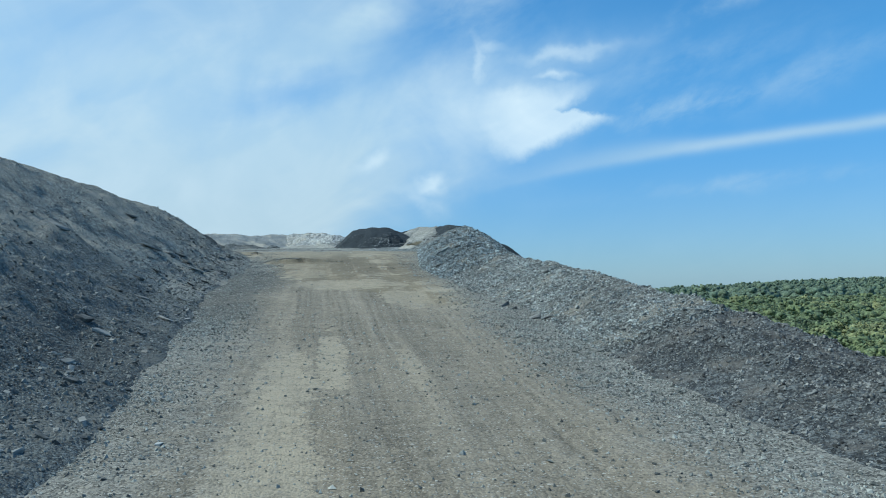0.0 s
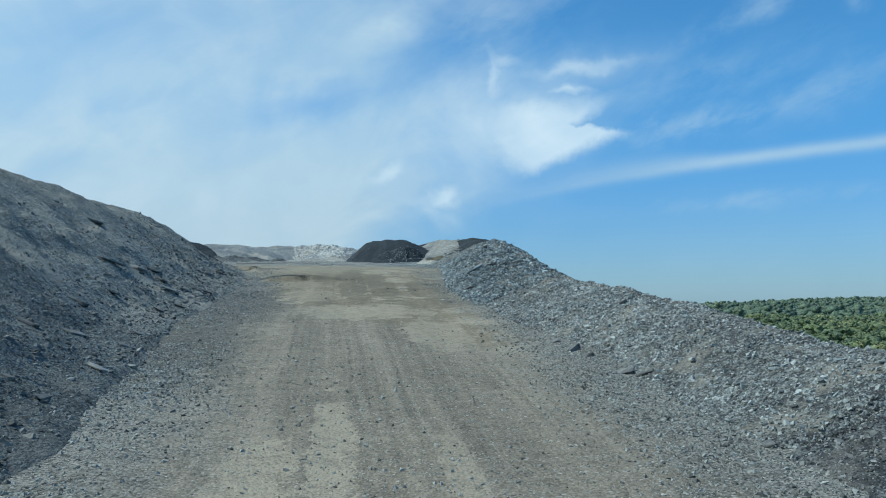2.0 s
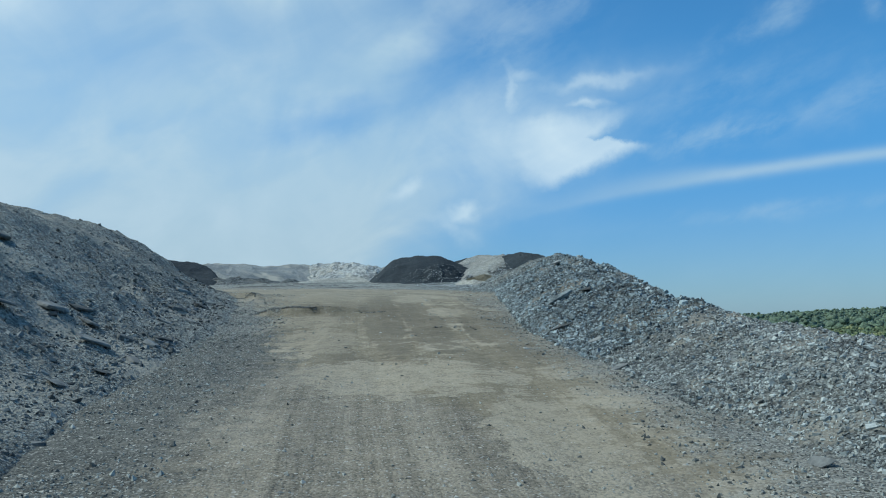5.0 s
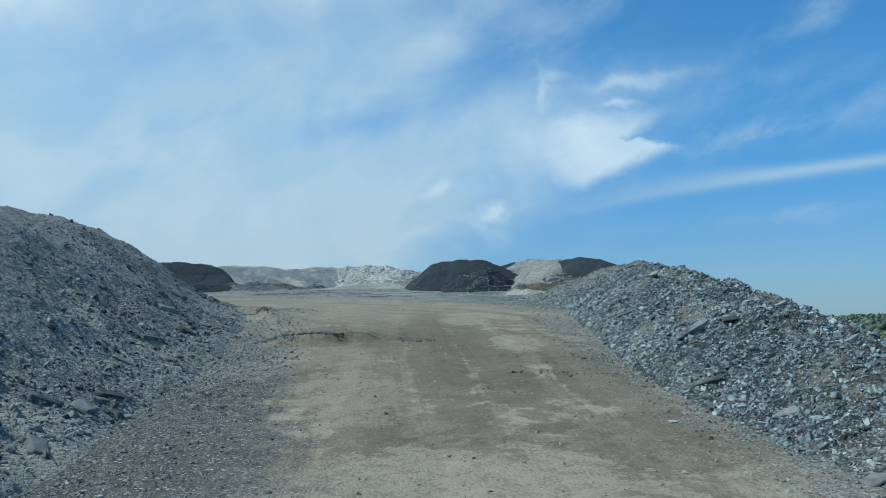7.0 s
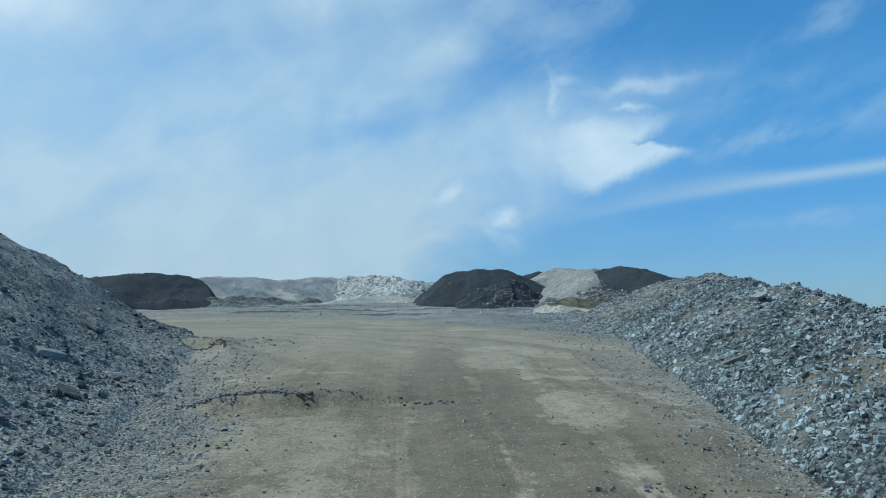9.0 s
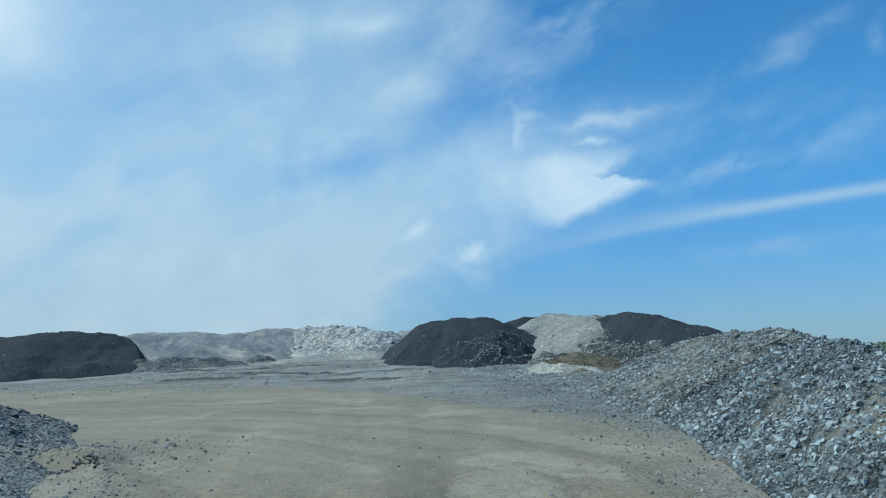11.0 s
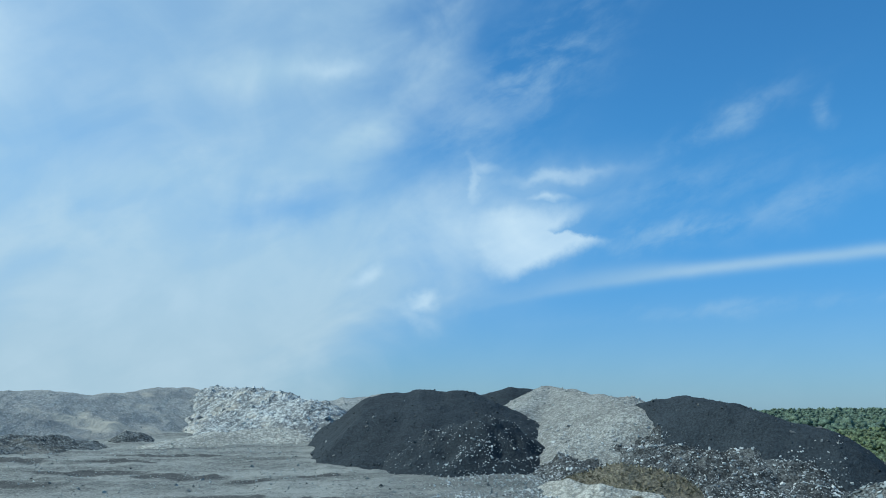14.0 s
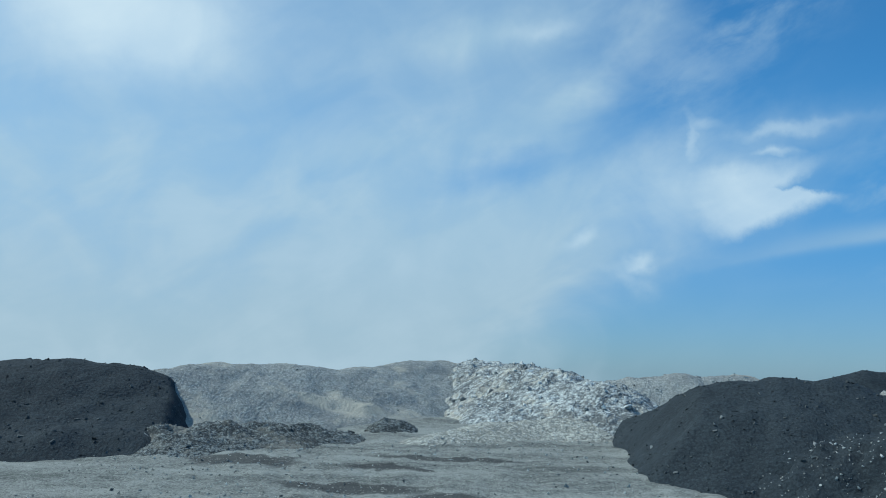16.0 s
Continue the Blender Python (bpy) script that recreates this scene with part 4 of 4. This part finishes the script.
def rolled(x, y, u):
    low = 1 - ramp(foot_z(x, y) - ground_z(x, y), 0.35, 0.75)
    return u < low * np.clip(0.30 + 1.3 * grain(x, y, 1.3, 3, seed=431), 0, 1) * (dirt_height(x, y) < foot_z(x, y) - 0.01)


at = lay(foot_z, 15000, (2.2, 8.2), (38.6, 43.6), 432, rolled)
tagged(new("rolled_stones", scatter("rolled_stones", at, sizes_of(len(at), 0.018, 0.075, 2.6, 433), CHALK_STONE, STONES, 0.6, 1.1, 434)), "pale broken stones rolled over the feet of the dark piles", "gravel", kind="stuff")

# dry grass over the dirt mound
STRAW = rubble("dry_grass", (0.18, 0.155, 0.098), (0.38, 0.335, 0.225), None, 8, 2.0, 0.001, 0.5, 0.8)
at = lay(dirt_height, 4200, (3.7, 5.9), (39.7, 41.5), 385, lambda x, y, u: (dirt_height(x, y) > ground_z(x, y) + 0.08) & (u < 0.7 + 0.6 * grain(x, y, 2.0, 2, seed=386)))
r = np.random.default_rng(387)
side, tip = r.normal(0, 0.008, (len(at), 3)), np.stack([r.normal(0, 0.035, len(at)), r.normal(0, 0.035, len(at)), r.uniform(0.012, 0.05, len(at))], -1)
side[:, 2] = 0
blades = np.stack([at - side, at + side, at + tip], 1).reshape(-1, 3)
part("dry_grass", mesh_of("dry_grass", blades, np.arange(len(blades)).reshape(-1, 3), STRAW), bpy.data.objects["dirt_mound"], "short straw-coloured dry grass", "stuff")

# ---- loose gravel on the road and the bench ----


def on_road(x, y, u):
    u = u * (1 + 2 * ramp(y, 27, 30))
    side = np.clip((-0.9 - x) * 0.9, 0, 1) + np.clip((x - 2.2) * 1.0, 0, 0.8)
    side = side + 0.045 * (1 - ramp(y, 15, 20))
    return (x > heap_toe(y) - 0.1) & (x < berm_toe(y) + 0.15) & (u < (0.035 + side) * (0.6 + 0.7 * grain(x, y, 0.8, 3, seed=61)))


at = np.concatenate([lay(ground_z, 140000, (-3.2, 4.2), (2.8, 15), 71, on_road), lay(ground_z, 110000, (-3.2, 4.2), (15, 33), 74, on_road)])
gravel = tagged(new("road_gravel", scatter("road_gravel", at, sizes_of(len(at), 0.018, 0.07, 2.7, 72), PEBBLE, CHIPS, 0.4, 1.2, 73)), "loose grey gravel strewn along the road edges", "gravel", kind="stuff")


def on_bench(x, y, u):
    return u < (0.25 + 0.9 * grain(x, y, 0.6, 3, seed=63)) * np.maximum(ramp(y, 37.5, 41.5), ramp(x + (y - 32) * 0.25, 1.6, 3.6)) * (0.45 + 0.75 * ramp(x, 1.0, 3.2))


def by_berm(x, y, u):
    return u < (0.5 + 0.6 * grain(x, y, 1.1, 3, seed=64)) * ramp(x - berm_toe(y) + 1.1 + (y - 31) * 0.12, 0.0, 1.9)


at = np.concatenate([lay(ground_z, 45000, (-8, 6.5), (36, 46.5), 81, on_bench), lay(ground_z, 60000, (1.2, 6.0), (29.5, 42.5), 84, by_berm)])
tagged(new("bench_gravel", scatter("bench_gravel", at, sizes_of(len(at), 0.016, 0.085, 2.6, 82), CRUSHED_STONE, CHIPS, 0.4, 1.3, 83)), "loose grey stones strewn over the bench", "gravel", kind="stuff")

# dark clods added along the low lips, standing in for their shade line
r = np.random.default_rng(91)
clods = []
for x0, x1, y0, bend, n in ((-1.85, -0.6, 27.15, 0.10, 340), (1.3, 2.7, 24.35, 0.05, 45), (-2.9, -2.2, 31.2, 0.10, 200), (-0.6, 0.7, 27.22, 0.04, 60)):
    x = r.uniform(x0, x1, n)
    y = y0 + bend * np.sin((x - x0) * 3.1) + r.normal(0, 0.04, n)
    clods.append(np.stack([x, y, ground_z(x, y) + 0.005], -1))
clods = np.concatenate(clods)
tagged(new("broken_lip", scatter("broken_lip", clods, sizes_of(len(clods), 0.016, 0.055, 2.2, 92), SOIL_STONE, STONES, 0.4, 1.2, 93)), "dark clods standing in for the shade line of low lips across the lane", "gravel", kind="stuff")

# ---- single rocks that stand out ----

def land_z(x, y):
    """The top of whatever lies at a place along the road."""
    x, y = np.atleast_1d(float(x)), np.atleast_1d(float(y))
    z = max(ground_z(x, y)[0], heap_height(x, y)[0])
    return max(z, *(h(x, y)[0] for h in BERM)) if x[0] > 2 else z


def rock(label, x, y, size, flat, lean, yaw, shape, material, group, wide=0.8):
    v, f = BOULDERS[shape % len(BOULDERS)]
    me = mesh_of("rock", v * np.array((size, size * wide, size * flat)), f, material)
    ob = tagged(new("rock", me), label, "rock", group=group)
    soft = ob.modifiers.new("worn_edges", "BEVEL")
    soft.width, soft.segments, soft.limit_method = size * 0.025, 1, "ANGLE"
    # it lies along the slope: down to the lane on either side
    ob.matrix_world = pose(x, y, land_z(x, y) + size * flat * 0.06, 0, 24 if x < -2.3 else -24 if x > 3 else 0, 0) @ pose(0, 0, 0, lean, lean * 0.5, yaw)
    return ob


SLAB = "flat grey shale slab lying at the foot of the heap"
for x, y, size in (
        (-2.88, 25.5, 0.46), (-2.55, 24.9, 0.34), (-2.79, 24.3, 0.36), (-2.54, 22.95, 0.40), (-2.57, 22.4, 0.36), (-2.5, 21.2, 0.42),
        (-2.82, 22.2, 0.34), (-2.55, 22.75, 0.3), (-3.2, 27.7, 0.36), (-3.55, 29.75, 0.40), (-2.44, 8.95, 0.24), (-3.33, 22.2, 0.4),
        (-2.99, 21.2, 0.45), (-3.69, 21.9, 0.5), (-3.55, 17.3, 0.38), (-3.36, 14.65, 0.42), (-3.12, 12.0, 0.45), (-2.85, 11.8, 0.3),
        (-2.72, 9.8, 0.34), (-2.5, 12.6, 0.3), (-3.55, 22.6, 0.45), (-3.88, 20.5, 0.6), (-3.5, 19.0, 0.36), (-2.5, 15.9, 0.34),
        (-2.8, 19.5, 0.34), (-2.75, 26.9, 0.4), (-4.7, 16.2, 0.5), (-4.9, 23.2, 0.55), (-2.45, 14.3, 0.3), (-2.62, 17.1, 0.36),
        (-3.1, 15.6, 0.4), (-2.6, 20.3, 0.3)):
    chance = random.Random(int(x * 71 + y * 113))
    flat, lean, yaw = chance.uniform(0.35, 0.85), chance.uniform(8, 28), chance.uniform(0, 360)
    rock(SLAB, x, y, size, flat * 0.8, (lean - 16) * 0.5, yaw, int(abs(x * 7 + y * 3)), SINGLE["shale" if flat > 0.55 else "slab"], "slabs on the heap")
BLOCK = "angular grey rock lying against the berm"
for x, y, size in (
        (3.38, 15.0, 0.34), (3.27, 16.3, 0.3), (3.33, 15.5, 0.32), (3.65, 13.75, 0.3), (3.08, 20.2, 0.36), (3.5, 14.0, 0.34),
        (3.62, 10.9, 0.26), (3.25, 21.7, 0.34), (3.1, 23.0, 0.4), (3.9, 24.4, 0.42), (4.3, 22.6, 0.4), (4.6, 29.3, 0.45),
        (4.0, 30.6, 0.4), (3.6, 27.6, 0.42), (5.3, 33.0, 0.26), (5.5, 34.6, 0.24), (4.4, 19.2, 0.34), (4.5, 17.0, 0.32),
        (4.7, 24.8, 0.3)):
    chance = random.Random(int(x * 71 + y * 113))
    flat, lean, yaw = chance.uniform(0.35, 0.85), -chance.uniform(8, 28), chance.uniform(0, 360)
    rock(BLOCK, x, y, size * 0.8, flat, (lean + 20) * 0.6, yaw, int(abs(x * 5 + y * 2)), SINGLE["shale"], "rocks on the berm")
slab = rock("long dark grey slab lying up the slope of the ridge", 3.47, 24.4, 0.56, 0.42, 0, 0, 3, SINGLE["rock"], "rocks on the berm", 0.42)
slab.matrix_world = pose(3.47, 24.4, land_z(3.47, 24.4) + 0.03, 18, -28, 4)
rock("small white stone lying in the lane", 2.4, 22.0, 0.11, 1.0, 10, 30, 2, SINGLE["chalk"], "stones in the lane")
rock("small pale stone lying in the lane", -1.28, 7.05, 0.12, 0.7, 5, 80, 4, SINGLE["chalk"], "stones in the lane")

# ---- forest in the valley ----


def lump_shape(points, seed):
    """One small clump of leaves: an uneven closed hull."""
    pick = random.Random(seed)
    bm = bmesh.new()
    for k in range(points):
        h = -1 + 2 * (k + 0.5) / points
        a, r = k * 2.399963, math.sqrt(1 - h * h)
        bm.verts.new(Vector((math.cos(a) * r, math.sin(a) * r, h)) * pick.uniform(0.7, 1.25))
    got = bmesh.ops.convex_hull(bm, input=bm.verts)
    bmesh.ops.delete(bm, geom=[g for g in got["geom_interior"] if isinstance(g, bmesh.types.BMVert)], context="VERTS")
    bmesh.ops.triangulate(bm, faces=bm.faces[:])
    bm.verts.index_update()
    made = np.array([v.co[:] for v in bm.verts]), np.array([[v.index for v in f.verts] for f in bm.faces])
    bm.free()
    return made


def leafy_crown(count, seed, squash, core, sides=4):
    """A crown: an uneven domed mass of a few lobes, with many small clumps of leaves over it."""
    r = np.random.default_rng(seed)
    verts, faces, base = [], [], 0

    def put(v, f):
        nonlocal base
        verts.append(v)
        faces.append(f + base)
        base += len(v)

    lobes = [((0.0, 0.0, 0.25), 0.72)]
    for k in range(sides):
        a = k * 6.283 / sides + r.uniform(-0.5, 0.5)
        lobes.append(((math.cos(a) * 0.5, math.sin(a) * 0.5, r.uniform(0.0, 0.5)), r.uniform(0.38, 0.56)))
    for k, (at, size) in enumerate(lobes):
        v, f = lump_shape(core, seed * 100 + k)
        put(v * size * (1, 1, squash) * 0.92 + at, f)
    for k in range(count):
        at, size = lobes[r.integers(0, len(lobes))]
        way = r.normal(0, 1, 3)
        way[2] = abs(way[2]) - 0.2
        way /= np.linalg.norm(way)
        v, f = lump_shape(5, seed * 1000 + k % 40)
        put(v * r.uniform(0.10, 0.22) * (60.0 / count) ** 0.3 * (1, 1, 0.8) + np.array(at) + way * size * (1, 1, squash), f)
    return np.concatenate(verts), np.concatenate(faces)


def woods(name, lo, hi, n, crowns, size, seed, sector, leaves):
    r = np.random.default_rng(seed)
    d = np.sqrt(r.uniform(lo ** 2, hi ** 2, n))
    a = np.radians(r.uniform(*sector, n))
    x, y = np.sin(a) * d, np.cos(a) * d + 10
    base = ground_z(x, y)
    ok = (base < -24) | (d > 600)
    x, y, base = x[ok], y[ok], base[ok]
    s = size * r.uniform(0.5, 1.35, len(x))
    places = np.stack([x, y, base + 10 + 0.2 * s + r.normal(0, 1.3, len(x))], -1)
    kind, yaw = r.integers(0, len(crowns), len(x)), r.uniform(0, 6.283, len(x))
    verts, faces, first = [], [], 0
    for k, (v, f) in enumerate(crowns):
        w = np.nonzero(kind == k)[0]
        c, q = np.cos(yaw[w])[:, None], np.sin(yaw[w])[:, None]
        px, py = v[None, :, 0] * c - v[None, :, 1] * q, v[None, :, 0] * q + v[None, :, 1] * c
        p = np.stack([px, py, np.broadcast_to(v[None, :, 2], px.shape)], -1) * s[w][:, None, None] + places[w][:, None]
        verts.append(p.reshape(-1, 3))
        faces.append((f[None] + (first + np.arange(len(w)) * len(v))[:, None, None]).reshape(-1, 3))
        first += len(w) * len(v)
    return tagged(new(name, mesh_of(name, np.concatenate(verts), np.concatenate(faces), leaves, True)), "spring-green broadleaf forest over the valley floor", "forest", kind="stuff")


NEAR = [leafy_crown(64, s, 0.85, 16) for s in (1, 2, 3, 4, 5)]
MID = [leafy_crown(18, s, 0.8, 12) for s in (6, 7, 8)]
FAR = [leafy_crown(2, s, 0.8, 6, 2) for s in (9, 10, 11)]
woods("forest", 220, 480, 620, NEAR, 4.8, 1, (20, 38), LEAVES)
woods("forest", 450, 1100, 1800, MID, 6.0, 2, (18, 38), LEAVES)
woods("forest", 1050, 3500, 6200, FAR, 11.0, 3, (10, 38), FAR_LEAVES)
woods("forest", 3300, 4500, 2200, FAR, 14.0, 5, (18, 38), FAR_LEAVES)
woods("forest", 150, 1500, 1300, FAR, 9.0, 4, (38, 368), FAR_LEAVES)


def canopy_z(x, y):
    return np.where((ground_z(x, y) < -25) | (np.hypot(x, y) > 600), ground_z(x, y) + 11.5 + 2.2 * grain(x, y, 0.03, 4, seed=77), ground_z(x, y) - 3)


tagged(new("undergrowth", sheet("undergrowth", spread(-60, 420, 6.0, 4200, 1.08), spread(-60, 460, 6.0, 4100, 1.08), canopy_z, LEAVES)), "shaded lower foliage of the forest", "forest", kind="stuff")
